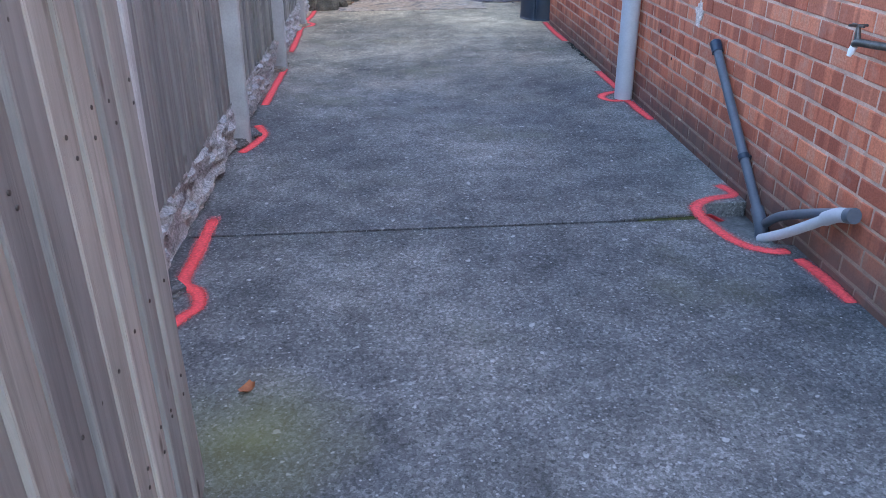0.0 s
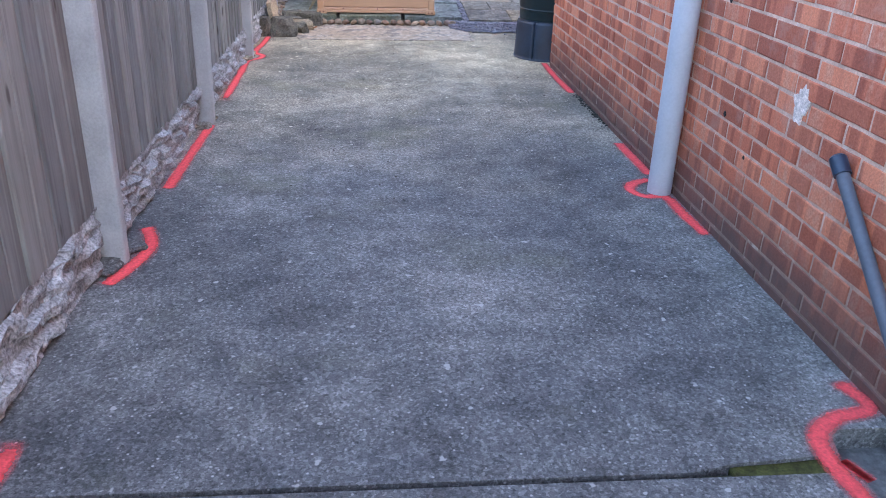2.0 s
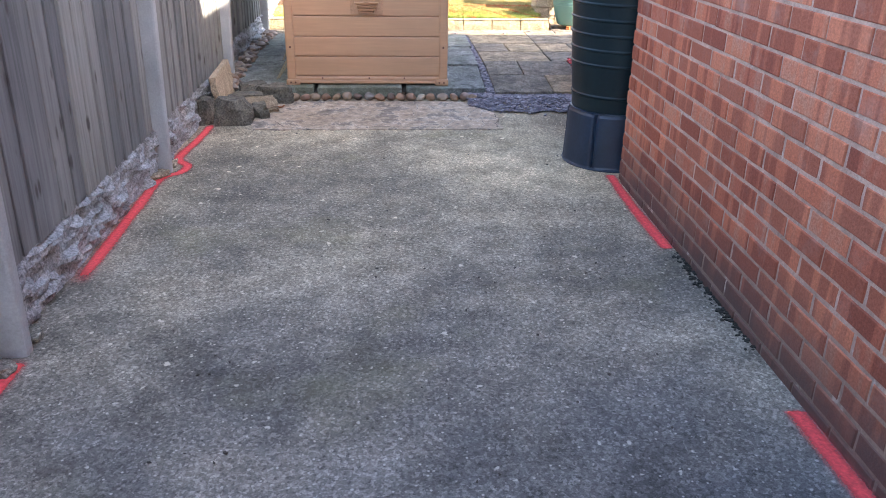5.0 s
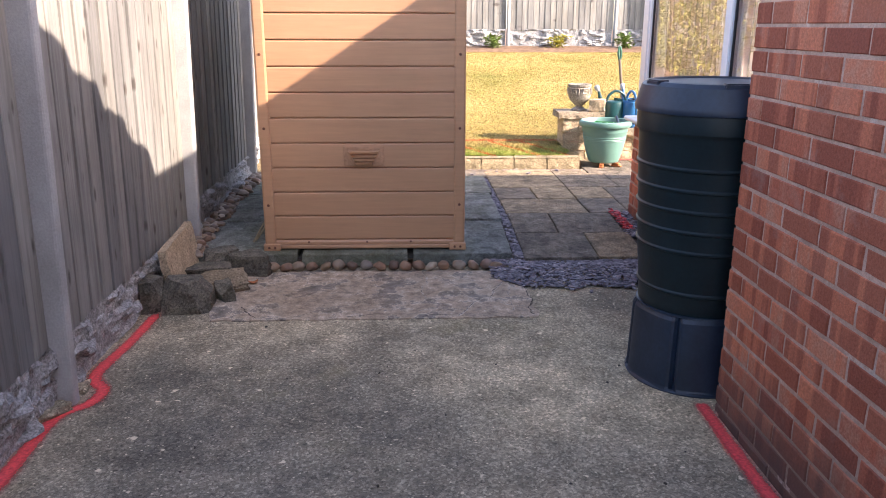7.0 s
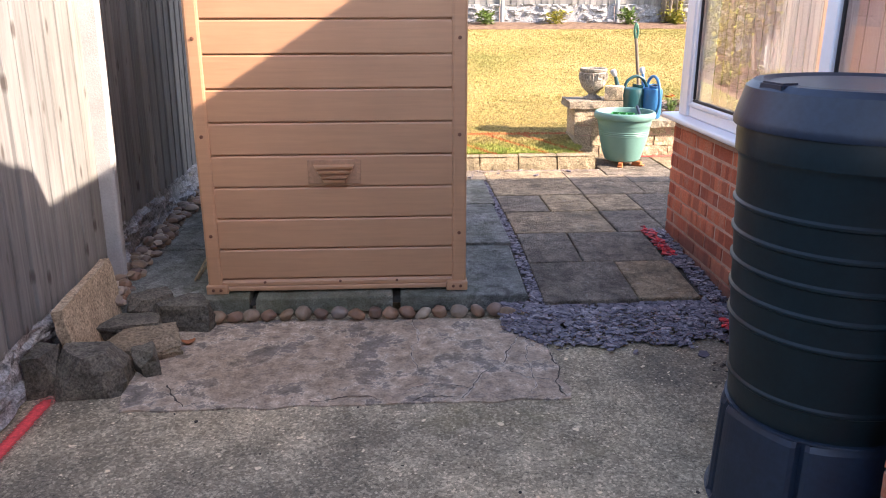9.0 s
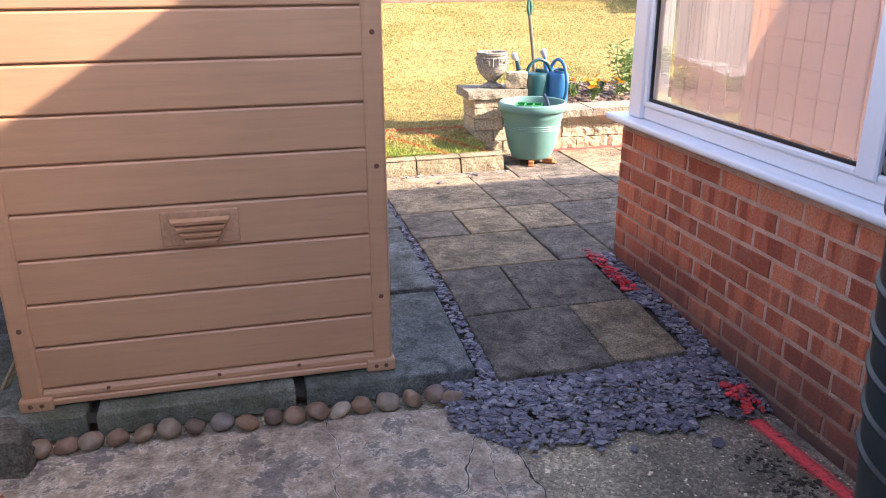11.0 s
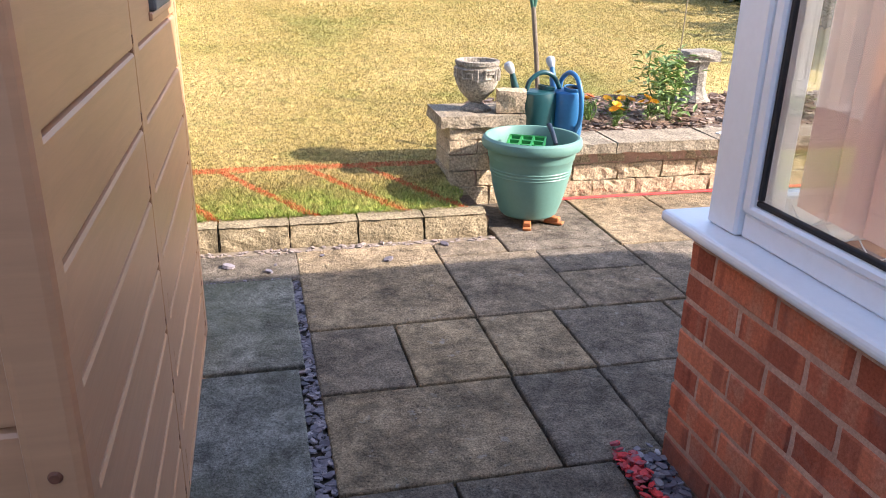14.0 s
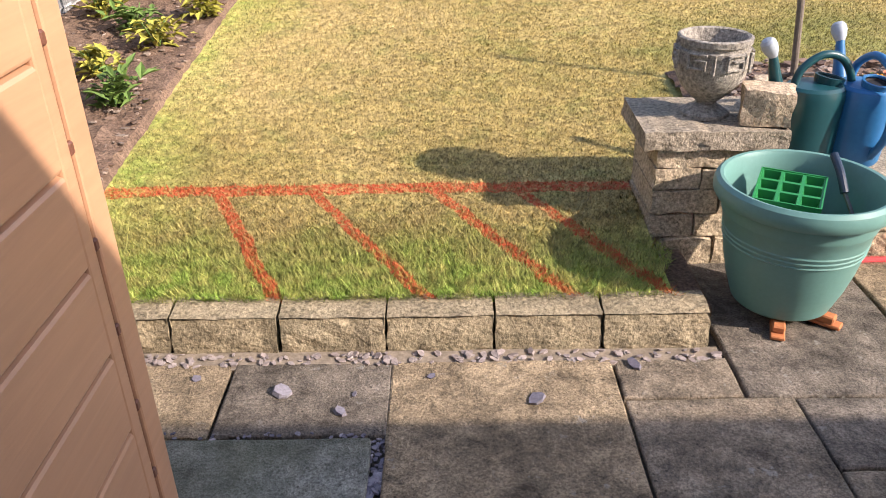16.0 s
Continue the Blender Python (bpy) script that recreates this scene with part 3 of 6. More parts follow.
def feather_board(width, height):
    bm = bmesh.new()
    w = width / 2
    prof = [(-0.004, -w), (0.014, -w + 0.002), (0.016, -w + 0.006), (0.006, w + 0.012), (-0.004, w + 0.012)]
    lo = [bm.verts.new((x, y, 0)) for x, y in prof]
    hi = [bm.verts.new((x, y, height)) for x, y in prof]
    for i in range(5):
        j = (i + 1) % 5
        bm.faces.new((lo[i], lo[j], hi[j], hi[i]))
    bm.faces.new(hi)
    bm.faces.new(lo[::-1])
    bmesh.ops.recalc_face_normals(bm, faces=bm.faces)
    me = bpy.data.meshes.new("board")
    bm.to_mesh(me)
    bm.free()
    me.materials.append(TIMBER)
    return me


def gravel_board(length, seed, parent, m):
    bm = bmesh.new()
    nx, nz = int(length / 0.02), 17
    grid = []
    for i in range(nx + 1):
        col = []
        for j in range(nz + 1):
            y, z = -length / 2 + length * i / nx, 0.24 * j / nz
            course = math.floor(z / 0.036 + 0.9 * noise.noise(Vector((y * 4, 0, seed))))
            lump = noise.noise(Vector((y * 8 + course * 3.1, course * 7.7, seed))) * 0.06 + noise.noise(Vector((y * 32, z * 60, seed + 5))) * 0.014
            edge = 0.35 if j in (0, nz) else 1.0
            col.append(bm.verts.new((0.012 + max(-0.018, lump) * edge, y, z)))
        grid.append(col)
    for i in range(nx):
        for j in range(nz):
            bm.faces.new((grid[i][j], grid[i + 1][j], grid[i + 1][j + 1], grid[i][j + 1]))
    box(bm, -0.04, 0.002, -length / 2, length / 2, 0, 0.238)
    ob = part("gravel_board", bm, GRAVEL_BOARD, parent, "rough rock-faced concrete gravel board")
    ob.matrix_local = m
    return ob


for i, y in enumerate(POSTS):
    fence_post(XF + (0.05 if y < 7 else 0.035), y, 0 if y < 10.5 else 0.1 + 0.05 * (y - 10.5), FTOP + 0.04)
board = feather_board(0.125, FTOP - 0.24)
for i, (a, b) in enumerate(zip(POSTS, POSTS[1:])):
    z = 0 if a < 9.9 else 0.1 + 0.05 * (a - 9.9)
    bay = empty("timber_fence", XF, (a + b) / 2, z, 0, "grey weathered vertical featheredge board fence panel on a concrete base", "fence", "boundary fence panels", ry=0.9)
    length = b - a - 0.03
    gravel_board(length, i * 3.7, bay, Matrix.Translation((0, 0, 0)))
    n = round(length / 0.125)
    for k in range(n):
        ob = new("board", board)
        ob.parent = bay
        ob.matrix_local = pose(0.0 + rnd.uniform(-0.002, 0.004), -length / 2 + (k + 0.5) * length / n, 0.235 + rnd.uniform(-0.008, 0.006), rnd.uniform(-0.35, 0.35), 0, rnd.uniform(-1.5, 1.5))
        ob.scale.y = rnd.uniform(0.92, 1.06)
    for zr in (0.45, 1.05, 1.62):
        part("rail", boxed(-0.075, -0.012, -length / 2, length / 2, zr, zr + 0.07, 0.004), TIMBER, bay)

# ---- an open gate of the same boards near the start ----
gate = empty("wooden_gate", -0.505, 1.52, 0.0, 1.5, "open grey weathered featheredge timber gate with rusty nail heads", "gate")
GATE_H = 1.75
gboard = feather_board(0.105, GATE_H)
NAIL = simple("rusty_nail", (0.03, 0.025, 0.022), 0.6, 0.2)
for k in range(11):
    ob = new("board", gboard)
    ob.parent = gate
    ob.matrix_local = pose(rnd.uniform(0, 0.006), -0.055 - k * 0.105, 0.03, 0, 0, rnd.uniform(-1, 1))
for k in range(11):
    for zr in (0.34, 0.38, 0.62, 0.99, 1.03, 1.22, 1.54):
        ob = part("nail", lathe([(0, 0.0025), (0.0035, 0.002), (0.0045, 0)], 8), NAIL, gate)
        ob.matrix_local = pose(0.017 - 0.004 + rnd.uniform(0, 0.003), -0.04 - k * 0.105 + rnd.uniform(-0.03, 0.012), zr + rnd.uniform(-0.012, 0.012), 0, 90, 0)
for zr in (0.3, 0.95, 1.5):
    part("ledge", boxed(-0.045, -0.008, -1.15, -0.01, zr, zr + 0.09, 0.003), TIMBER, gate)

# ---- paving ----
patio = empty("pavement", 1.5, 11, 0.1, label="buff and grey riven concrete paving slabs with open joints", category="pavement", kind="structure")


def paver(parent, name, mat, x0, x1, y0, y1, thick=0.05, gap=0.002, lift=0.0):
    x0, x1, y0, y1 = x0 + gap, x1 - gap, y0 + gap, y1 - gap
    bm = bmesh.new()
    nx, ny = max(4, int((x1 - x0) / 0.05)), max(4, int((y1 - y0) / 0.05))
    loop = [(i / nx, 0) for i in range(nx)] + [(1, j / ny) for j in range(ny)] + [(1 - i / nx, 1) for i in range(nx)] + [(0, 1 - j / ny) for j in range(ny)]
    rings = []
    for inset, z in ((0.0, -thick), (0.0, -0.006), (0.0022, -0.002), (0.0065, 0.0)):
        ring = []
        for u, v in loop:
            x, y = x0 + inset + (x1 - x0 - 2 * inset) * u, y0 + inset + (y1 - y0 - 2 * inset) * v
            d = noise.noise_vector(Vector((x * 17, y * 17, x0 * 9 + inset * 30))) * (0.0032 if z > -0.02 else 0.002)
            ring.append(bm.verts.new((x + d.x, y + d.y, z + (d.z * 0.4 if z > -0.02 else 0))))
        rings.append(ring)
    for low, high in zip(rings, rings[1:]):
        for i in range(len(loop)):
            j = (i + 1) % len(loop)
            bm.faces.new((low[i], low[j], high[j], high[i]))
    bm.faces.new(rings[-1])
    px, py, pz = parent.location
    tilt = rnd.uniform(-0.003, 0.003)
    for v in bm.verts:
        v.co.z += zp(v.co.y) + lift + tilt * (v.co.x - x0) * 4
        v.co -= Vector((px, py, pz))
    return part(name, bm, mat, parent)


for r in ((1.145, 1.588, 9.72, 10.17), (1.593, 1.885, 9.735, 10.17),
          (1.145, 1.428, 10.175, 10.61), (1.433, 1.865, 10.175, 10.61),
          (1.142, 1.73, 10.615, 11.075), (1.735, 2.02, 10.615, 11.075), (2.025, 2.5, 10.615, 11.075), (2.505, 3.1, 10.615, 11.075),
          (1.14, 1.435, 11.08, 11.5), (1.44, 1.738, 11.08, 11.5), (1.743, 2.03, 11.08, 11.5), (2.035, 2.48, 11.08, 11.505), (2.485, 3.1, 11.08, 11.505),
          (1.138, 1.742, 11.505, 12.27), (1.747, 2.18, 11.505, 12.1), (2.185, 2.6, 11.51, 11.845), (2.185, 2.6, 11.85, 12.1),
          (1.747, 2.06, 12.105, 12.27), (2.065, 2.6, 12.105, 12.86), (2.605, 3.05, 12.105, 12.86), (3.055, 3.55, 12.105, 12.86), (3.555, 4.1, 12.105, 12.86), (4.105, 4.7, 12.105, 12.86),
          (2.605, 3.1, 11.535, 12.1), (3.105, 3.6, 11.535, 12.1), (3.605, 4.2, 11.535, 12.1), (4.205, 4.8, 11.535, 12.1),
          (3.105, 3.7, 10.605, 11.53), (3.705, 4.4, 10.605, 11.53),
          (0.71, 1.145, 11.975, 12.27), (0.27, 0.705, 11.975, 12.27), (-0.2, 0.265, 11.975, 12.27), (-0.8, -0.205, 11.975, 12.27)):
    paver(patio, "paving_slab", SLAB, *r)
base = empty("pavement", 0.2, 10.8, 0.1, label="large grey-green concrete slabs under the shed", category="pavement", kind="structure")
for x0, x1 in ((-0.84, -0.2), (-0.185, 0.455), (0.475, 1.085)):
    for y0, y1, out in ((9.78, 10.41, 0.0), (10.42, 11.235, 0.01), (11.245, 11.965, 0.02)):
        x1 = x1 + (out if x1 > 1.0 else 0.0)
        paver(base, "concrete_slab", GREY_SLAB, x0, x1, y0, y1, 0.075, 0.008, 0.012)
bm = bmesh.new()
for ya, yb in ((9.8, 10.5), (10.5, 12.31)):
    q = [bm.verts.new((x - 0.2, y - 10.8, zp(y) - 0.022 - 0.1)) for x, y in ((-1.05, ya), (1.62, ya), (1.62, yb), (-1.05, yb))]
    bm.faces.new(q)
    q = [bm.verts.new((x - 0.2, y - 10.8, zp(y) - 0.022 - 0.1)) for x, y in ((1.62, ya), (1.99, ya), (1.99, yb), (1.62, yb))]
    bm.faces.new(q)
q = [bm.verts.new((x - 0.2, y - 10.8, zp(y) - 0.022 - 0.1)) for x, y in ((1.99, 10.62), (4.9, 10.62), (4.9, 12.9), (1.99, 12.9))]
bm.faces.new(q)
part("bedding", bm, simple("joint_grit", (0.05, 0.043, 0.034), 0.95, 0.4, 20), base, "dark grit in the joints")

# ---- the kerb ----
for k in range(10):
    x1 = 2.028 - k * 0.302
    bm = boxed(-0.147, 0.147, 0, 0.12, 0, 0.114, 0.0)
    bmesh.ops.subdivide_edges(bm, edges=bm.edges, cuts=6, use_grid_fill=True)
    for v in bm.verts:
        front = v.co.y < 0.01
        d = noise.noise_vector(Vector((v.co.x * 25 + k * 9, v.co.y * 25, v.co.z * 25)))
        v.co += d * (0.009 if front else 0.004)
        if front:
            v.co.y += 0.03 * (v.co.z / 0.114) ** 2
        if v.co.z > 0.106:
            v.co.z -= 0.012 * max(0.0, 1 - v.co.y / 0.08)
    ob = part("kerb_block", bm, KERB)
    ob.matrix_world = pose(x1 - 0.15, 12.322, 0.132, 0, 0, rnd.uniform(-0.8, 0.8))
    tagged(ob, "split-faced buff concrete kerb block edging the lawn", "kerb block", "lawn kerb blocks")

# ---- the lawn ----
XB = lambda y: 0.075 - 0.008 * (y - 13.0)
lawn = empty("lawn", 2, 14, 0, label="sun-dried lawn with green edges and orange sprayed marking lines", category="lawn", kind="stuff")
verts, faces = [], []
NX, NY = 42, 40
xs = [-1.0 + 2.95 * i / 12 for i in range(12)] + [1.95 + 11.0 * i / 30 for i in range(31)]
for j in range(NY + 1):
    y = 12.42 + (20.7 - 12.42) * (j / NY) ** 1.3
    for i in range(NX + 1):
        x = xs[i]
        verts.append((x - 2, y - 14, zl(y) - 0.022 + 0.006 * noise.noise(Vector((x * 1.5, y * 1.5, 0)))))
for j in range(NY):
    for i in range(NX):
        a = j * (NX + 1) + i
        if verts[a][0] + 2 > 1.94 and verts[a][1] + 14 < 13.05:
            continue
        faces.append((a, a + 1, a + NX + 2, a + NX + 1))
joined("turf", verts, faces, BLADES, lawn)


def blades(count, h, w, seed, deep=8.25):
    """Short grass, thinning out and coarser towards the far fence."""
    g = np.random.default_rng(seed)
    u = g.random(count) ** 1.9
    y = 12.42 + deep * u
    x = g.uniform(-0.95, 1.0, count) + g.random(count) * (1.4 + 8.0 * (u * deep / 8.25) ** 0.8)
    keep = ~(((x < 0.085 - 0.008 * (y - 13)) & (y > 13.02)) | ((x > 2.3) & (y < 14.15)) | ((x > 1.96 + 0.03 * np.sin(y * 21)) & (y < 13.1)))
    x, y, u = x[keep], y[keep], u[keep]
    n = len(x)
    z = 0.255 + 0.0902 * (y - 12.44) - 0.02
    green = np.clip(1.0 - (y - 12.44) / 0.5, 0, 1)
    hh = h * g.uniform(0.5, 1.25, n) * (1 + 1.1 * green + 0.07 * (y - 12.42))
    a, lean = g.uniform(0, 2 * np.pi, n), g.uniform(0.3, 1.6, n)
    dx, dy = np.cos(a), np.sin(a)
    ww = w * g.uniform(0.6, 1.3, n) * (1 + 0.36 * (y - 12.42))
    p0 = np.stack([x - dy * ww - 2, y + dx * ww - 14, z], 1)
    p1 = np.stack([x + dy * ww - 2, y - dx * ww - 14, z], 1)
    p2 = np.stack([x + dx * hh * lean - 2, y + dy * hh * lean - 14, z + hh], 1)
    v = np.stack([p0, p1, p2], 1).reshape(-1, 3)
    return v.tolist(), np.arange(3 * n).reshape(-1, 3).tolist()


joined("grass", *blades(480000, 0.0085, 0.0015, 1), BLADES, lawn)
joined("tufts", *blades(16000, 0.016, 0.0022, 2, 0.7), BLADES, lawn)

# ---- the shed ----
shed = empty("garden_shed", 0.195, 9.86, 0.105, -0.5, "tan resin garden shed with ribbed horizontal panels", "shed")
SW, SD, SH = 1.17, 1.71, 2.0
P = 0.1448


def ribbed(width, height, gap):
    """A panel of overlapping horizontal planks in the x-z plane; its face looks to -y."""
    bm = bmesh.new()
    rows = [0.054 + k * P for k in range(int((height - 0.1) / P) + 1)]
    prof = [(-0.012, 0.0)]
    for z in rows:
        prof += [(-0.0115, z - P + 0.008 if z > 0.1 else 0.001), (-0.0125, z - 0.009), (-0.0095, z - 0.004), (0.003, z - 0.0005), (0.004, z + 0.003), (-0.010, z + 0.0042)]
    prof += [(-0.012, height)]
    for a, b in zip(prof, prof[1:]):
        if b[1] <= a[1]:
            continue
        q = [bm.verts.new(p) for p in ((-width / 2, a[0], a[1]), (width / 2, a[0], a[1]), (width / 2, b[0], b[1]), (-width / 2, b[0], b[1]))]
        bm.faces.new(q)
    box(bm, -width / 2, width / 2, 0.008, 0.03, 0.0, height)
    bmesh.ops.remove_doubles(bm, verts=bm.verts, dist=0.0005)
    return bm


front = part("front_panel", ribbed(SW - 0.06, SH, 0), SHED, shed)
front.location = (0, 0.016, 0)
for sx in (-1, 1):
    # rounded corner posts with a step
    part("corner_post", boxed(sx * SW / 2 - 0.033 - sx * 0.02, sx * SW / 2 + 0.033 - sx * 0.02, -0.006, 0.05, 0.0, SH, 0.012, 2), SHED, shed)
    part("corner_foot", boxed(sx * (SW / 2 - 0.03) - 0.05, sx * (SW / 2 - 0.03) + 0.05, -0.022, 0.05, -0.012, 0.032, 0.006, 2), SHED, shed)
    for d in (-0.017, 0.017):
        ob = part("foot_screw", lathe([(0, 0.004), (0.006, 0.004), (0.008, 0)], 10), SHED_DARK, shed)
        ob.matrix_local = pose(sx * (SW / 2 - 0.03) + d, -0.022, 0.01, 90)
    for k, z in enumerate((0.266, 0.719, 1.135, 1.55, 1.92)):
        ob = part("screw", lathe([(0, 0.004), (0.006, 0.004), (0.0085, 0)], 12), SHED_DARK, shed)
        ob.matrix_local = pose(sx * (SW / 2 - 0.02), -0.0065, z, 90)
part("base_rail", boxed(-SW / 2 + 0.05, SW / 2 - 0.05, -0.012, 0.05, 0.0, 0.022, 0.004), SHED, shed)
part("base_rail", boxed(-SW / 2 + 0.05, SW / 2 - 0.05, -0.004, 0.05, 0.022, 0.044, 0.004), SHED, shed)
for x in (-0.337, 0.011, 0.274):
    ob = part("screw", lathe([(0, 0.004), (0.005, 0.004), (0.007, 0)], 10), SHED_DARK, shed)
    ob.matrix_local = pose(x, -0.0045, 0.04, 90)
# recess shade put into a slightly darker tan, with blotchy dirt
vent = part("vent", boxed(-0.118, 0.118, -0.002, 0.02, -0.055, 0.055, 0.003), simple("shaded_dusty_plate", (0.40, 0.222, 0.13), 0.55, 0.22, 30), shed, "moulded louvre vent cowl")
vent.location = (0.005, 0, 0.557)
for k in range(4):
    w = 0.092 - 0.012 * k
    bm = bmesh.new()
    z = 0.034 - k * 0.021
    q = [(-w, -0.006, z), (w, -0.006, z), (w - 0.008, -0.03, z - 0.006), (-w + 0.008, -0.03, z - 0.006), (-w + 0.006, -0.004, z - 0.017), (w - 0.006, -0.004, z - 0.017), (w - 0.012, -0.026, z - 0.017), (-w + 0.012, -0.026, z - 0.017)]
    v = [bm.verts.new(p) for p in q]
    for f in ((0, 1, 2, 3), (3, 2, 6, 7), (7, 6, 5, 4), (0, 3, 7, 4), (1, 5, 6, 2)):
        bm.faces.new([v[i] for i in f])
    bmesh.ops.recalc_face_normals(bm, faces=bm.faces)
    part("louvre", bm, SHED, vent)
# the two side walls: bays of planks with dark seams
for sx in (-1, 1):
    wall = part("side_frame", boxed(-0.012, 0.012, 0.03, SD - 0.004, -0.004, SH), SHED, shed)
    wall.location.x = sx * (SW / 2 - 0.022)
    for y0, y1 in ((0.05, 0.768), (0.845, SD - 0.1)):
        ob = part("side_panel", ribbed(y1 - y0, SH - 0.05, 0), SHED, shed)
        ob.matrix_local = Matrix.Translation((sx * (SW / 2 - 0.006), (y0 + y1) / 2, 0.02)) @ pose(0, 0, 0, 0, 0, 90 * sx)
    for y0, y1 in ((0.776, 0.845), (SD - 0.1, SD - 0.066), (SD - 0.058, SD)):
        part("stile", boxed(sx * (SW / 2 - 0.006) - 0.012, sx * (SW / 2 - 0.006) + 0.012, y0, y1, 0, SH, 0.005, 2), SHED, shed)
    for y0, y1 in ((0.767, 0.777), (SD - 0.067, SD - 0.057)):
        part("seam", boxed(sx * (SW / 2 - 0.008) - 0.006, sx * (SW / 2 - 0.008) + 0.006, y0, y1, 0.02, SH - 0.01), SHED_DARK, shed, "dark seam between panels")
    for z in [0.095 + P * k for k in range(12)]:
        for y in (0.772, SD - 0.062):
            ob = part("clip", boxed(-0.004, 0.004, -0.007, 0.007, -0.01, 0.01, 0.003), SHED_DARK, shed)
            ob.location = (sx * (SW / 2 + 0.003), y, z)
    part("side_rail", boxed(sx * (SW / 2) - 0.014, sx * (SW / 2) + 0.014, 0.05, SD, 0.0, 0.03, 0.004), SHED, shed)
part("corner_foot", boxed(SW / 2 - 0.05, SW / 2 + 0.022, SD - 0.04, SD + 0.02, -0.012, 0.04, 0.005), SHED, shed)
# small fixed light in the side wall
FRAME = simple("dark_grey_frame", (0.10, 0.115, 0.13), 0.5, 0.15, 8)
light = part("side_window", boxed(SW / 2 - 0.004, SW / 2 + 0.022, 1.07, 1.47, 1.135, 1.185, 0.006, 2), FRAME, shed, "small dark framed shed window")
part("top_rail", boxed(SW / 2 - 0.004, SW / 2 + 0.022, 1.07, 1.47, 1.62, 1.66, 0.006, 2), FRAME, light)
for y0, y1 in ((1.07, 1.105), (1.435, 1.47)):
    part("stile", boxed(SW / 2 - 0.004, SW / 2 + 0.022, y0, y1, 1.186, 1.619, 0.006, 2), FRAME, light)
# the unlit inside of the shed is put into the pane's dark colour
part("pane", boxed(SW / 2 + 0.002, SW / 2 + 0.007, 1.1055, 1.4345, 1.1855, 1.6195), simple("dark_inside_pane", (0.03, 0.045, 0.07), 0.08, 0.1, spec=0.8), light, "pane with the dark inside put into its colour")
part("ledge", boxed(SW / 2 - 0.006, SW / 2 + 0.014, 1.05, 1.49, 1.115, 1.134, 0.005, 2), SHED, shed)
part("back_panel", boxed(-SW / 2 + 0.03, SW / 2 - 0.03, SD - 0.03, SD - 0.004, 0, SH), SHED, shed)
part("roof", prism([(-SW / 2 - 0.05, -0.05), (SW / 2 + 0.05, -0.05), (SW / 2 + 0.05, SD + 0.05), (-SW / 2 - 0.05, SD + 0.05)], SH + 0.003, SH + 0.06), PIPE_DARK, shed)

# ---- the water butt on its stand ----
stand = empty("butt_stand", 1.645, 8.30, 0.0, 23, "dark grey plastic water butt stand with fluted sides", "stand")
bm = bmesh.new()
n = 144
rings = []
for r, z in ((0.266, 0.0), (0.27, 0.008), (0.265, 0.02), (0.255, 0.295), (0.247, 0.31), (0.2, 0.313)):
    ring = []
    for i in range(n):
        a = 2 * math.pi * i / n
        s = (a / (2 * math.pi) * 6) % 1.0
        groove = 0.022 * max(0.0, 1 - abs(s - 0.5) / 0.06)
        q = r * (1 - 0.02 * math.cos(6 * a)) - groove
        ring.append(bm.verts.new((q * math.cos(a), q * math.sin(a), z)))
    rings.append(ring)
for a, b in zip(rings, rings[1:]):
    for i in range(n):
        bm.faces.new((a[i], a[(i + 1) % n], b[(i + 1) % n], b[i]))
bm.faces.new(rings[-1])
part("fluted_body", bm, BUTT_LID, stand)
part("foot_rim", lathe([(0.262, 0.0), (0.274, 0.0), (0.276, 0.006), (0.267, 0.012), (0.262, 0.012)], 48), BUTT_LID, stand)
part("top_rim", lathe([(0.236, 0.31), (0.25, 0.312), (0.249, 0.318), (0.237, 0.32)], 48), BUTT_LID, stand)
butt = empty("water_butt", 1.645, 8.30, 0.313, 0, "dark green plastic water butt with ribs and black lid", "water butt")
prof = [(0.0, 0.0), (0.235, 0.0), (0.242, 0.012), (0.2455, 0.082), (0.2525, 0.088), (0.2525, 0.095), (0.247, 0.101)]
for k in range(5):
    z = 0.262 + 0.079 * k
    r = 0.261 + 0.0045 * k
    prof += [(r, z - 0.009), (r + 0.007, z - 0.003), (r + 0.007, z + 0.003), (r + 0.001, z + 0.009)]
prof += [(0.284, 0.69), (0.287, 0.70), (0.294, 0.708), (0.296, 0.76), (0.291, 0.785), (0.277, 0.79)]
smooth(part("barrel", lathe(prof, 64), BUTT, butt))
smooth(part("lid", lathe([(0.295, 0.775), (0.306, 0.777), (0.308, 0.79), (0.305, 0.80), (0.285, 0.872), (0.268, 0.886), (0.245, 0.888), (0.23, 0.88), (0.0, 0.88)], 64), BUTT_LID, butt))
for a in (190, 262, 330):
    # raised hand grips with sloping ends
    bm = prism([(-0.055, 0.0), (0.055, 0.0), (0.042, 0.04), (-0.042, 0.04)], -0.022, 0.03)
    bm.transform(Matrix(((1, 0, 0, 0), (0, 0, 1, 0), (0, 1, 0, 0.852), (0, 0, 0, 1))))
    bmesh.ops.recalc_face_normals(bm, faces=bm.faces)
    bmesh.ops.bevel(bm, geom=list(bm.edges), offset=0.005, segments=2, affect="EDGES")
    ob = part("lid_grip", bm, BUTT_LID, butt)
    ob.matrix_local = pose(0.256 * math.cos(radians(a)), 0.256 * math.sin(radians(a)), 0, 0, 0, a + 90)

# ---- the annex window ----
win = empty("window_1", 2.03, 9.3, 0.775, 0, "white plastic framed window with a deep sill", "window", kind="structure")


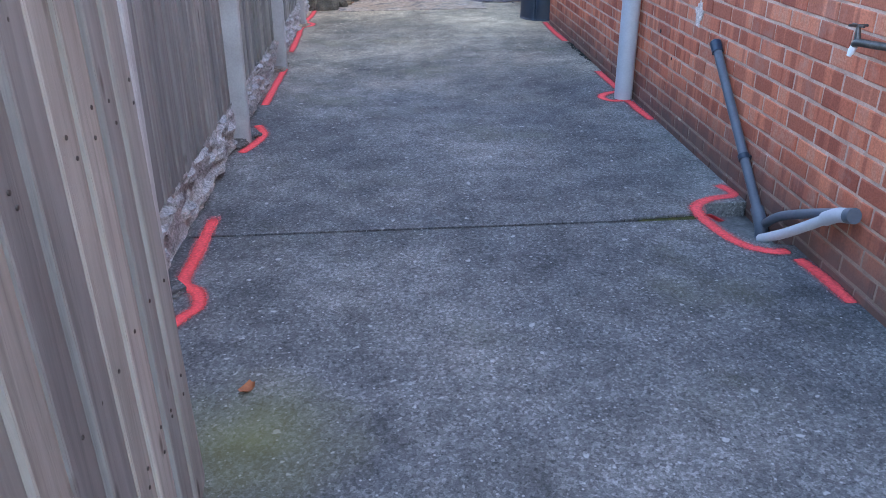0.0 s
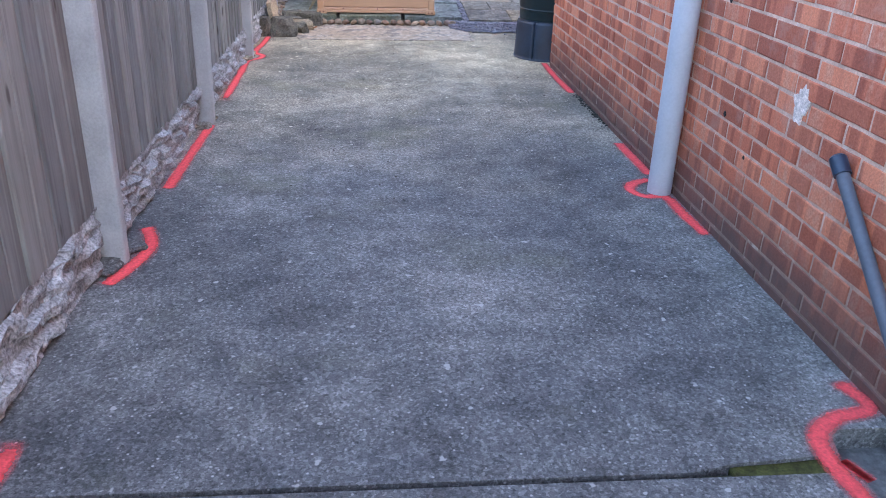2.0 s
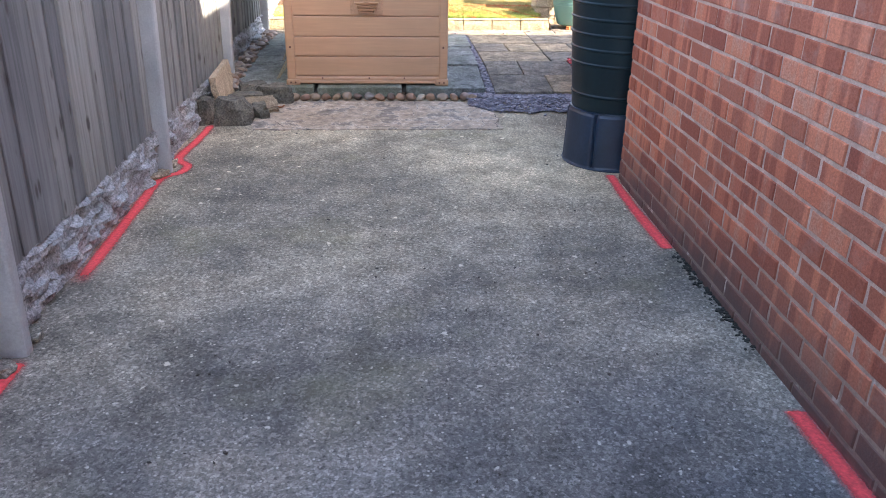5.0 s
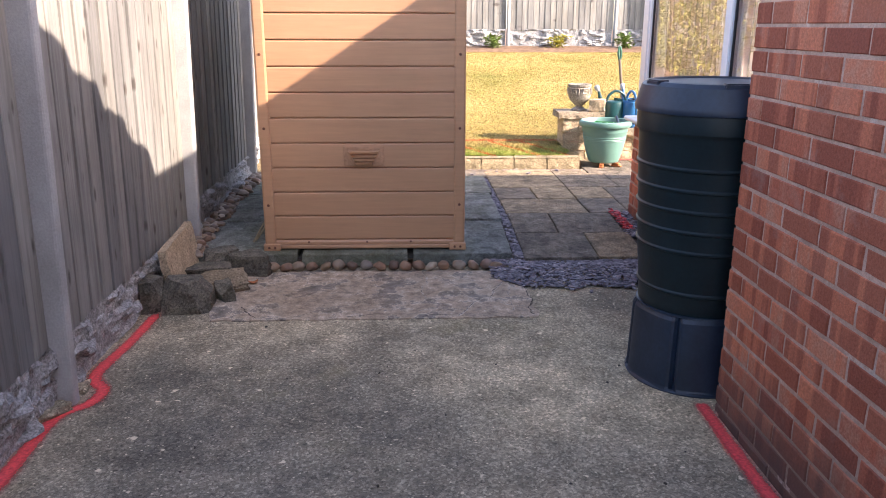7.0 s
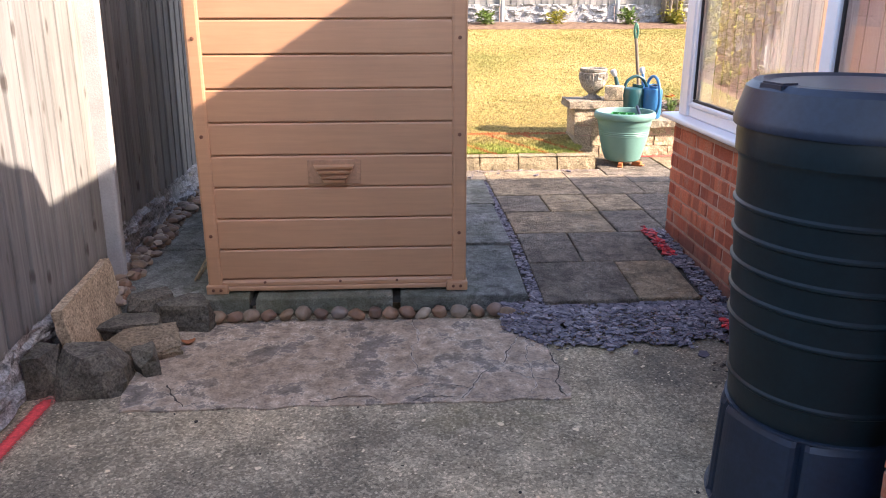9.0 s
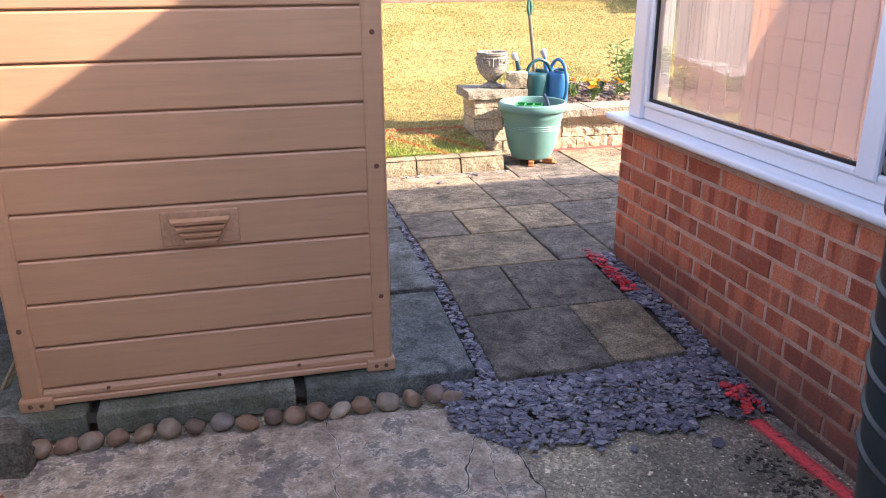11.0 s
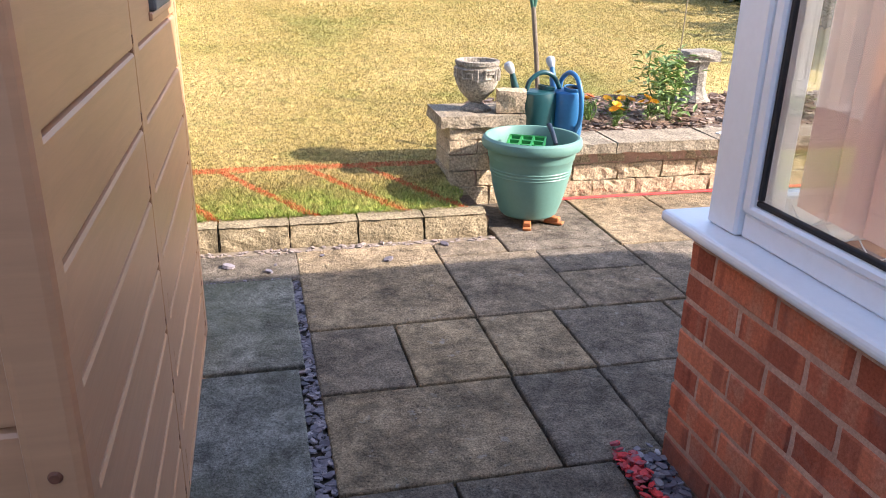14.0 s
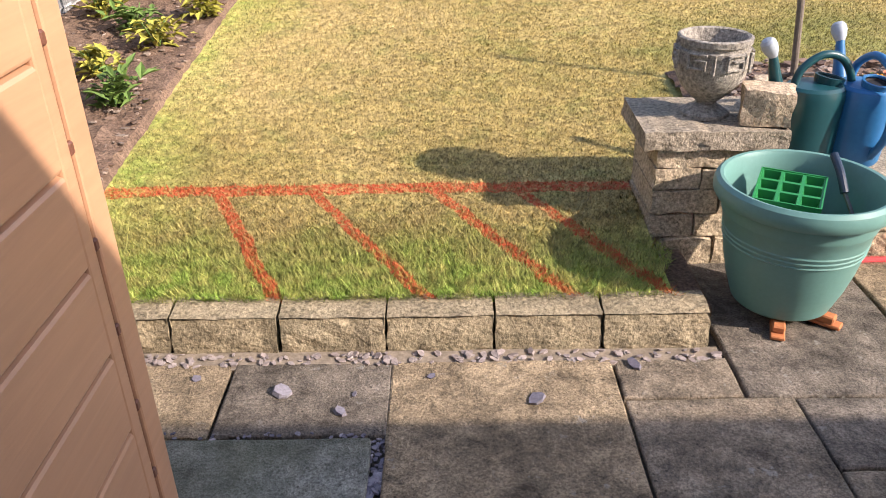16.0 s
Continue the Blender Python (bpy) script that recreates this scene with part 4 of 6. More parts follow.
def part_at(name, x0, x1, y0, y1, z0, z1, mat, parent, bevel=0.004, label="", seg=1):
    px, py, pz = parent.matrix_world.translation
    if parent.parent:
        px, py, pz = (parent.parent.matrix_world.translation)
    return part(name, boxed(x0 - px, x1 - px, y0 - py, y1 - py, z0 - pz, z1 - pz, bevel, seg), mat, parent, label)


part_at("window_sill", 1.945, 2.16, 7.97, 10.675, 0.775, 0.805, PVC, win, 0.012, "", 3)
part_at("window_sill", 2.16, 5.9, 10.45, 10.675, 0.775, 0.805, PVC, win, 0.012, "", 3)
fr = part_at("window_frame", 2.005, 2.09, 10.46, 10.57, 0.806, 2.3, PVC, win, 0.006)
part_at("bottom_rail", 2.02, 2.085, 8.35, 10.459, 0.806, 0.862, PVC, win, 0.006)
part_at("bead", 2.012, 2.03, 9.215, 10.44, 0.8625, 0.885, PVC, win, 0.006)
part_at("bead", 2.012, 2.03, 8.4, 9.135, 0.8625, 0.885, PVC, win, 0.006)
part_at("bead", 2.012, 2.03, 10.425, 10.459, 0.863, 2.24, PVC, win, 0.006)
part_at("mullion", 2.008, 2.085, 9.135, 9.215, 0.8625, 2.24, PVC, win, 0.006)
part_at("jamb", 2.02, 2.085, 8.35, 8.4, 0.8625, 2.24, PVC, win, 0.006)
part_at("top_rail", 2.02, 2.085, 8.35, 10.459, 2.241, 2.3, PVC, win, 0.006)
SEAL = simple("black_gasket", (0.015, 0.015, 0.018), 0.6, 0.1)
for y0, y1 in ((9.217, 10.424), (8.402, 9.133)):
    part_at("gasket", 2.022, 2.034, y0, y1, 0.886, 0.898, SEAL, win, 0.002)
    part_at("gasket", 2.022, 2.034, y1 - 0.012, y1, 0.899, 2.238, SEAL, win, 0.002)
    ob = part_at("pane", 2.036, 2.04, y0, y1, 0.87, 2.238, GLASS, win, 0.0)
    ob.visible_shadow = False
part_at("end_frame", 2.091, 2.15, 10.49, 10.555, 0.806, 2.3, PVC, win, 0.006)
part_at("end_rail", 2.151, 5.9, 10.49, 10.555, 0.806, 0.88, PVC, win, 0.006)
ob = part_at("pane", 2.151, 5.9, 10.52, 10.524, 0.881, 2.3, GLASS, win, 0.0)
ob.visible_shadow = False

blind = empty("vertical_blind", 2.125, 9.4, 0.85, 0, "closed pale pink vertical slat blind with bead chain", "blind")


def fabric(name, col):
    m = Mat(name, 0.9, spec=0.1)
    m.color(col)
    tl, mx = m.t.nodes.new("ShaderNodeBsdfTranslucent"), m.t.nodes.new("ShaderNodeMixShader")
    tl.inputs[0].default_value = (*col, 1)
    mx.inputs[0].default_value = 0.4
    m.link(m.p.outputs[0], mx.inputs[1]).link(tl.outputs[0], mx.inputs[2])
    return m.link(mx.outputs[0], m.t.nodes["Material Output"].inputs[0]).m


BLIND = fabric("pink_blind_fabric", (0.92, 0.77, 0.735))
for k in range(22):
    y = 8.32 + k * 0.098
    ob = part("slat", boxed(-0.0012, 0.0012, -0.0535, 0.0535, 0, 1.34, 0.0), BLIND, blind)
    ob.matrix_local = pose(0, y - 9.4, 0.028, 0, 0, -5)
    chain = [Vector((-0.012, y - 9.4 - 0.049 + 0.098 * t / 6, 0.033 - 0.028 * math.sin(math.pi * t / 6))) for t in range(7)]
    part("bead_chain", tube(chain, 0.0016, 5), PVC, blind)
part("head_rail", boxed(-0.03, 0.03, -1.15, 1.1, 1.375, 1.42, 0.004), PVC, blind)

# ---- the low garden wall, its pier and the flower bed ----
strip = part("soil_strip", boxed(1.93, 2.07, 12.44, 12.86, 0.1, 0.19, 0.01), SOIL, None, "bare soil beside the lawn edge")
tagged(strip, category="soil", kind="structure")
pier = empty("stone_pier", 2.13, 12.92, 0.135, 0, "short buff stone pier with a grey coping slab", "pier")


def stone_block(parent, name, x0, x1, y0, y1, z0, z1, mat, seed, rough=0.008):
    px, py, pz = parent.matrix_world.translation
    bm = boxed(x0 - px, x1 - px, y0 - py, y1 - py, z0 - pz, z1 - pz)
    bmesh.ops.subdivide_edges(bm, edges=[e for e in bm.edges if abs(e.verts[0].co.x - e.verts[1].co.x) > 0.02], cuts=max(2, int((x1 - x0) / 0.035)), use_grid_fill=True)
    bmesh.ops.subdivide_edges(bm, edges=[e for e in bm.edges if abs(e.verts[0].co.z - e.verts[1].co.z) > 0.02], cuts=3, use_grid_fill=True)
    for v in bm.verts:
        v.co += noise.noise_vector(v.co * 22 + Vector((seed, seed * 2.3, 0))) * rough * (1.0 if v.co.y + py < y0 + 0.02 or v.co.x + px < x0 + 0.02 else 0.35)
    return part(name, bm, mat, parent)


k = 0
for row, (z0, z1, grow) in enumerate(((0.135, 0.225, 0.03), (0.232, 0.31, 0.0), (0.317, 0.395, 0.0), (0.402, 0.47, 0.0), (0.476, 0.54, 0.0))):
    split = 2.10 if row % 2 else 2.17
    for x0, x1 in ((1.955 + grow * 1.5, split - 0.004), (split + 0.004, 2.30)):
        k += 1
        stone_block(pier, "walling_stone", x0, x1, 12.80 - grow * 0.4, 13.09, z0, z1, WALLING, k * 3.1)
part("mortar_core", boxed(-0.16, 0.16, -0.1, 0.165, 0.0, 0.4), MORTAR, pier)
stone_block(pier, "coping", 1.905, 2.345, 12.78, 13.12, 0.541, 0.60, COPING, 71, 0.009)

garden_wall = empty("wall_garden", 3.4, 12.92, 0.135, 0, "low buff split-stone retaining wall with coping slabs", "wall", kind="structure")
for row, (z0, z1, yo) in enumerate(((0.135, 0.218, 0.0), (0.224, 0.308, 0.005), (0.314, 0.378, 0.03))):
    x = 2.305 - 0.09 * row
    first = True
    while x < 5.4:
        w = rnd.uniform(0.2, 0.27)
        k += 1
        stone_block(garden_wall, "walling_stone", max(x, 2.303) + 0.004, x + w - 0.004, 12.83 + yo, 12.98, z0, z1, WALLING, k * 1.7, 0.011)
        x += w
part("mortar_core", boxed(-1.09, 2.1, -0.06, 0.1, 0, 0.243), MORTAR, garden_wall)
x = 2.348
for w in (0.52, 0.60, 0.60, 0.60, 0.6):
    k += 1
    stone_block(garden_wall, "coping", x + 0.004, x + w - 0.004, 12.775, 13.06, 0.38, 0.437, COPING, k * 2.9, 0.008)
    x += w

bed = empty("flower_bed", 3.8, 13.5, 0.38, 0, "dry brown soil bed with stones behind the low wall", "flower bed", kind="structure")


def soil_patch(parent, x0f, x1f, y0, y1, zf, step, seed, amp=0.025):
    px, py, pz = parent.matrix_world.translation
    ny = int((y1 - y0) / step)
    verts, faces = [], []
    nx = 40
    for j in range(ny + 1):
        y = y0 + (y1 - y0) * j / ny
        a, b = x0f(y), x1f(y)
        for i in range(nx + 1):
            x = a + (b - a) * i / nx
            h = amp * noise.noise(Vector((x * 6, y * 6, seed))) + amp * 0.8 * noise.noise(Vector((x * 22, y * 22, seed)))
            edge = -0.04 if i in (0, nx) or j in (0, ny) else 0
            verts.append((x - px, y - py, zf(y) + h + edge - pz))
    for j in range(ny):
        for i in range(nx):
            a = j * (nx + 1) + i
            faces.append((a, a + 1, a + nx + 2, a + nx + 1))
    return smooth(joined("soil", verts, faces, SOIL, parent))


soil_patch(bed, lambda y: 2.33, lambda y: 6.0, 13.05, 14.15, lambda y: 0.40 + 0.03 * (y - 13.05), 0.03, 3.0)
bed_left = empty("flower_bed", -0.6, 15, 0.4, 0, "dry brown soil bed with stones beside the lawn", "flower bed", kind="structure")
soil_patch(bed_left, lambda y: -0.88, lambda y: max(XB(y), -0.6), 13.04, 20.6, lambda y: zl(y) + 0.012, 0.03, 9.0)
soil_patch(bed_left, lambda y: -0.88, lambda y: 12.0, 20.0, 20.7, lambda y: zl(y) + 0.02, 0.05, 4.0)

# ---- the planter and its feet ----
pot = empty("plant_pot", 2.29, 12.515, 0.172, 0, "large sage green plastic planter with a rolled rim", "plant pot")
smooth(part("shell", lathe([(0.0, 0.0), (0.135, 0.0), (0.147, 0.01), (0.172, 0.08), (0.19, 0.15), (0.201, 0.21), (0.2045, 0.213), (0.2025, 0.217), (0.2065, 0.228), (0.2045, 0.232), (0.2085, 0.243), (0.2065, 0.247), (0.213, 0.285), (0.2165, 0.29), (0.219, 0.30), (0.224, 0.345)], 56), POT, pot))
smooth(part("rim", lathe([(0.222, 0.34), (0.244, 0.342), (0.251, 0.354), (0.252, 0.372), (0.247, 0.388), (0.236, 0.398), (0.226, 0.396), (0.220, 0.385), (0.215, 0.34), (0.16, 0.14)], 56), POT, pot))
part("compost", lathe([(0.0, 0.20), (0.18, 0.195), (0.185, 0.18)], 32), SOIL, pot, "dark compost")
for i, a in enumerate((250, 320, 90)):
    f = empty("pot_foot", 2.29 + 0.135 * math.cos(radians(a)), 12.515 + 0.135 * math.sin(radians(a)), 0.137, a, "terracotta foot under the planter", "pot foot", "terracotta pot feet")
    bm = bmesh.new()
    box(bm, -0.045, 0.05, -0.02, 0.02, 0.0, 0.012, 0.003)
    box(bm, -0.04, 0.03, -0.018, 0.018, 0.012, 0.034, 0.004)
    part("foot", bm, TERRA, f)

pot.scale = (0.955, 0.955, 0.97)

# ---- the stone urn ----
urn = empty("stone_urn", 2.13, 12.95, 0.601, 20, "weathered stone urn with a Greek key band", "urn")
smooth(part("bowl", lathe([(0.0, 0.05), (0.04, 0.05), (0.06, 0.066), (0.095, 0.10), (0.115, 0.14), (0.119, 0.17), (0.119, 0.222), (0.112, 0.226), (0.112, 0.236), (0.121, 0.24), (0.122, 0.258), (0.114, 0.262), (0.104, 0.258), (0.1, 0.235), (0.09, 0.21), (0.0, 0.205)], 40), URN, urn))
part("foot", lathe([(0.085, 0.0), (0.085, 0.012), (0.06, 0.025), (0.035, 0.04), (0.038, 0.056)], 8), URN, urn)
for a in range(0, 360, 60):
    key = part("key_panel", bmesh.new(), URN, urn)
    bm = bmesh.new()
    for x0, x1, z0, z1 in ((-0.035, 0.03, 0.02, 0.027), (-0.035, -0.028, -0.024, 0.02), (-0.028, 0.03, -0.024, -0.017), (0.023, 0.03, -0.017, 0.008), (-0.013, 0.023, 0.001, 0.008), (0.05, 0.062, -0.032, 0.03)):
        box(bm, x0, x1, -0.006, 0.004, z0, z1, 0.0015)
    bm.to_mesh(key.data)
    bm.free()
    key.matrix_local = pose(0.121 * math.sin(radians(a)), -0.121 * math.cos(radians(a)), 0.195, 0, 0, a)
part("earth", lathe([(0.0, 0.215), (0.095, 0.213)], 24), SOIL, urn, "dry earth")
urn.scale = (0.93, 0.93, 0.97)
rock = part("stone", rough_stone(0.15, 0.12, 0.115, 4, 4, 0.08, 0.85), BUFF_ROCK)
rock.matrix_world = pose(2.29, 12.86, 0.6, 0, 0, -15)
tagged(rock, "buff squared sandstone lump on the coping", "stone")

# ---- sprayed red marking along the edges of the drive ----
def spray_mat():
    m = Mat("red_spray_paint", 0.75, spec=0.2).world()
    uv = m.t.nodes.new("ShaderNodeUVMap").outputs[0]
    sep = m.t.nodes.new("ShaderNodeSeparateXYZ")
    m.link(uv, sep.inputs[0])
    edge = m.math("ABSOLUTE", m.math("SUBTRACT", sep.outputs[0], 0.5))
    a = m.ramp(m.math("ADD", edge, m.math("MULTIPLY", m.math("SUBTRACT", m.noise(130, 3), 0.5), 0.22)), (0.14, 0.97), (0.5, 0.0))
    ends = m.ramp(sep.outputs[1], (0.0, 0.0), (0.04, 1.0), (0.96, 1.0), (1.0, 0.0))
    worn = m.ramp(m.noise(60, 4, 0.7), (0.3, 0.75), (0.5, 1.0))
    m.color(m.mix(1.0, (0.84, 0.095, 0.10), m.ramp(m.noise(90, 3), (0.3, 0.75), (0.7, 1.15)), "MULTIPLY"))
    m.link(m.math("MULTIPLY", m.math("MULTIPLY", a, ends), worn), m.p.inputs["Alpha"])
    return m.m


SPRAY = spray_mat()
marks = empty("paint_marking", 0.3, 5, 0.0, 0, "red sprayed line marking on the concrete", "paint marking", kind="structure")


def spray(points, width=0.07, z=0.003):
    line = arc([(x, y, 0) for x, y in points], 8)
    bm = bmesh.new()
    uvl = bm.loops.layers.uv.new("UVMap")
    rows, n = [], len(line)
    for i, p in enumerate(line):
        d = (line[min(i + 1, n - 1)] - line[max(i - 1, 0)]).normalized()
        s = Vector((d.y, -d.x, 0))
        w = width / 2 * (1 + 0.2 * noise.noise(p * 6))
        zz = z if callable(z) is False else z(p.y)
        rows.append([bm.verts.new(p + s * w * k + Vector((-0.3, -5, zz))) for k in (-1, -0.33, 0.33, 1)])
    for i in range(n - 1):
        for k in range(3):
            f = bm.faces.new((rows[i][k], rows[i][k + 1], rows[i + 1][k + 1], rows[i + 1][k]))
            for lp, (u, v) in zip(f.loops, ((k / 3, i), ((k + 1) / 3, i), ((k + 1) / 3, i + 1), (k / 3, i + 1))):
                lp[uvl].uv = (u, v / (n - 1))
    bmesh.ops.recalc_face_normals(bm, faces=bm.faces)
    return part("sprayed_line", bm, SPRAY, marks)


for pts in (
    [(-0.807, 3.27), (-0.803, 2.88), (-0.805, 2.64), (-0.735, 2.55), (-0.711, 2.44), (-0.75, 2.37), (-0.83, 2.2), (-0.84, 2.05)],
    [(-0.835, 4.13), (-0.78, 4.3), (-0.755, 4.45), (-0.775, 4.55), (-0.82, 4.66)],
    [(-0.835, 5.1), (-0.83, 5.6), (-0.822, 6.18)],
    [(-0.838, 6.72), (-0.85, 7.57), (-0.855, 7.96), (-0.775, 8.08), (-0.765, 8.2), (-0.845, 8.34), (-0.82, 8.7), (-0.81, 9.08)],
    [(1.572, 8.0), (1.56, 7.5), (1.57, 6.98)],
    [(1.566, 5.82), (1.575, 5.27)],
    [(1.56, 5.21), (1.45, 5.15), (1.405, 5.06), (1.45, 4.975), (1.55, 4.955), (1.56, 4.74), (1.575, 4.5)],
    [(1.55, 3.43), (1.575, 3.29), (1.44, 3.245), (1.345, 3.15), (1.34, 2.96), (1.39, 2.77), (1.48, 2.69), (1.56, 2.69)],
    [(1.555, 2.62), (1.575, 2.45), (1.575, 2.26)],
    [(1.915, 9.36), (1.925, 9.1), (1.935, 8.75)],
):
    spray(pts, 0.082)
spray([(2.42, 12.79), (3.2, 12.795), (4.6, 12.80)], 0.06, 0.139)
for k in (1, 2):
    spray([(1.40, 2.985 + 0.001 * k), (1.365, 3.07)], 0.05, 0.0045)

# ---- old fixing holes and a smear of mortar on the brick wall ----
HOLE = simple("dark_hole", (0.012, 0.01, 0.009), 0.9, 0.2)
for y, z, r in ((4.61, 0.514, 0.013), (4.74, 0.955, 0.014), (5.3, 0.62, 0.009), (4.38, 0.40, 0.009)):
    ob = part("fixing_hole", lathe([(0.0, 0.0015), (r * 0.7, 0.002), (r, 0.0)], 10), HOLE, house, "old dark fixing hole")
    ob.matrix_local = pose(XW - 0.004 - 1.66, y - 2, z, 0, -90, 0)
smear = []
for k in range(26):
    a = 2 * math.pi * k / 26
    r = 1 + 0.55 * noise.noise(Vector((math.cos(a) * 2.1, math.sin(a) * 2.1, 6)))
    smear.append((0.045 * r * math.cos(a), 0.065 * r * math.sin(a)))
ob = part("mortar_smear", prism(smear, 0.0, 0.006), simple("pale_lime_smear", (0.60, 0.50, 0.45), 0.95, 0.35, 40, 160, 0.8), house, "pale smear of lime mortar")
ob.matrix_local = Matrix.Translation((XW + 0.002 - 1.66, 4.06 - 2, 0.70)) @ Matrix(((0, 0, -1, 0), (-1, 0, 0, 0), (0, 1, 0, 0), (0, 0, 0, 1)))

# ---- pipes and tap on the house wall ----
down = empty("downpipe", 1.54, 5.03, 0.0, 0, "round pale grey rainwater downpipe fixed to the brick wall", "downpipe")
smooth(part("pipe", tube([(0, 0, 0.004), (0, 0, 1.2), (0, 0, 2.36)], 0.058, 28), PIPE_GREY, down))
for z in (1.9,):
    smooth(part("bracket", lathe([(0.0585, z), (0.064, z + 0.002), (0.064, z + 0.03), (0.0585, z + 0.032)], 28), PIPE_GREY, down))

waste = empty("waste_pipe", 1.575, 3.0, 0.0, 0, "sloping dark grey waste pipe with a rubber end cap", "pipe")
smooth(part("pipe", tube([(0, 0.71, 0.595), (0, 0.35, 0.29), (0, 0.03, 0.02)], 0.021, 16), PIPE_DARK, waste))
smooth(part("end_cap", tube([(0, 0.69, 0.578), (0, 0.735, 0.616), (0, 0.742, 0.622)], [0.027, 0.027, 0.018], 16), BUTT_LID, waste))
smooth(part("elbow", tube(arc([(0, 0.05, 0.035), (0, 0.0, -0.005), (0, -0.03, -0.05), (0, -0.03, -0.09)], 5), 0.028, 16), PIPE_DARK, waste))
clip = part("clip", tube([(0, 0.255, 0.208), (0, 0.235, 0.192)], 0.026, 14), BUTT_LID, waste)
part("clip_ear", boxed(0.0, 0.032, 0.235, 0.252, 0.19, 0.21, 0.002), BUTT_LID, waste)
waste2 = empty("waste_pipe", 1.53, 2.8, 0.0, 0, "light grey plastic waste pipe ending in a socket", "pipe")
smooth(part("pipe", tube(arc([(-0.03, 0.03, -0.01), (0.0, -0.1, 0.075), (0.02, -0.26, 0.19), (0.03, -0.34, 0.25)], 6), 0.02, 16), PIPE_GREY, waste2))
smooth(part("socket", tube(arc([(0.027, -0.30, 0.222), (0.033, -0.36, 0.262), (0.036, -0.42, 0.285)], 5), 0.027, 16), PIPE_GREY, waste2))
smooth(part("end_cap", tube([(0.036, -0.415, 0.2835), (0.038, -0.445, 0.295)], 0.0285, 16), PIPE_DARK, waste2))
waste3 = empty("waste_pipe", 1.57, 2.85, 0.0, 0, "dark grey waste pipe running into the brick wall", "pipe")
smooth(part("pipe", tube(arc([(0.0, 0.09, 0.01), (0.0, -0.02, 0.09), (0.005, -0.25, 0.20), (0.05, -0.40, 0.26)], 6), 0.019, 16), PIPE_DARK, waste3))

tap = empty("garden_tap", 1.52, 2.47, 0.86, 0, "old dark metal garden tap with a white hose end", "tap")
BRASS = simple("dull_brass", (0.10, 0.095, 0.09), 0.45, 0.25, 30, 120, 0.2, metal=0.7)
smooth(part("body", tube(arc([(0.0, 0.02, -0.01), (0.0, 0.0, 0.0), (0.04, -0.05, -0.002), (0.10, -0.10, -0.003)], 5), 0.013, 14), BRASS, tap))
smooth(part("spindle", tube([(0.0, 0.01, 0.0), (0.0, 0.022, 0.05)], [0.012, 0.007], 12), BRASS, tap))
for a in (0, 90):
    part("handle_bar", tube([(-0.032 * math.cos(radians(a)), 0.022 - 0.032 * math.sin(radians(a)), 0.052), (0.032 * math.cos(radians(a)), 0.022 + 0.032 * math.sin(radians(a)), 0.05)], 0.0045, 8), BRASS, tap)
smooth(part("hose_end", tube([(0.0, 0.018, -0.008), (-0.004, 0.024, -0.03), (-0.008, 0.028, -0.048)], [0.011, 0.012, 0.007], 14), PVC, tap, "white plastic hose connector"))

# ---- pale screed patch, cracks, slate, pebbles and rocks at the end of the drive ----
edge = []
for k in range(60):
    t = k / 59
    edge.append((-0.52 + 1.62 * t, 8.93 + 0.025 * noise.noise(Vector((t * 14, 0, 3)))))
for k in range(18):
    t = k / 17
    edge.append((1.10 - 0.13 * max(0.0, t - 0.72) + 0.03 * noise.noise(Vector((t * 7, 2, 3))), 8.94 + 0.72 * t))
edge += [(0.6, 9.72), (0.0, 9.74), (-0.45, 9.72), (-0.62, 9.4), (-0.55, 9.05)]
patch = part("screed", prism(edge, -0.02, 0.007), PATCH, None, "cracked pale mortar screed at the end of the drive")
tagged(patch, category="pavement", kind="structure")
CRACK = simple("crack_dirt", (0.055, 0.046, 0.038), 0.95, 0.3)
PALE_CRACK = simple("pale_crack_edge", (0.46, 0.40, 0.33), 0.95, 0.3, 30)
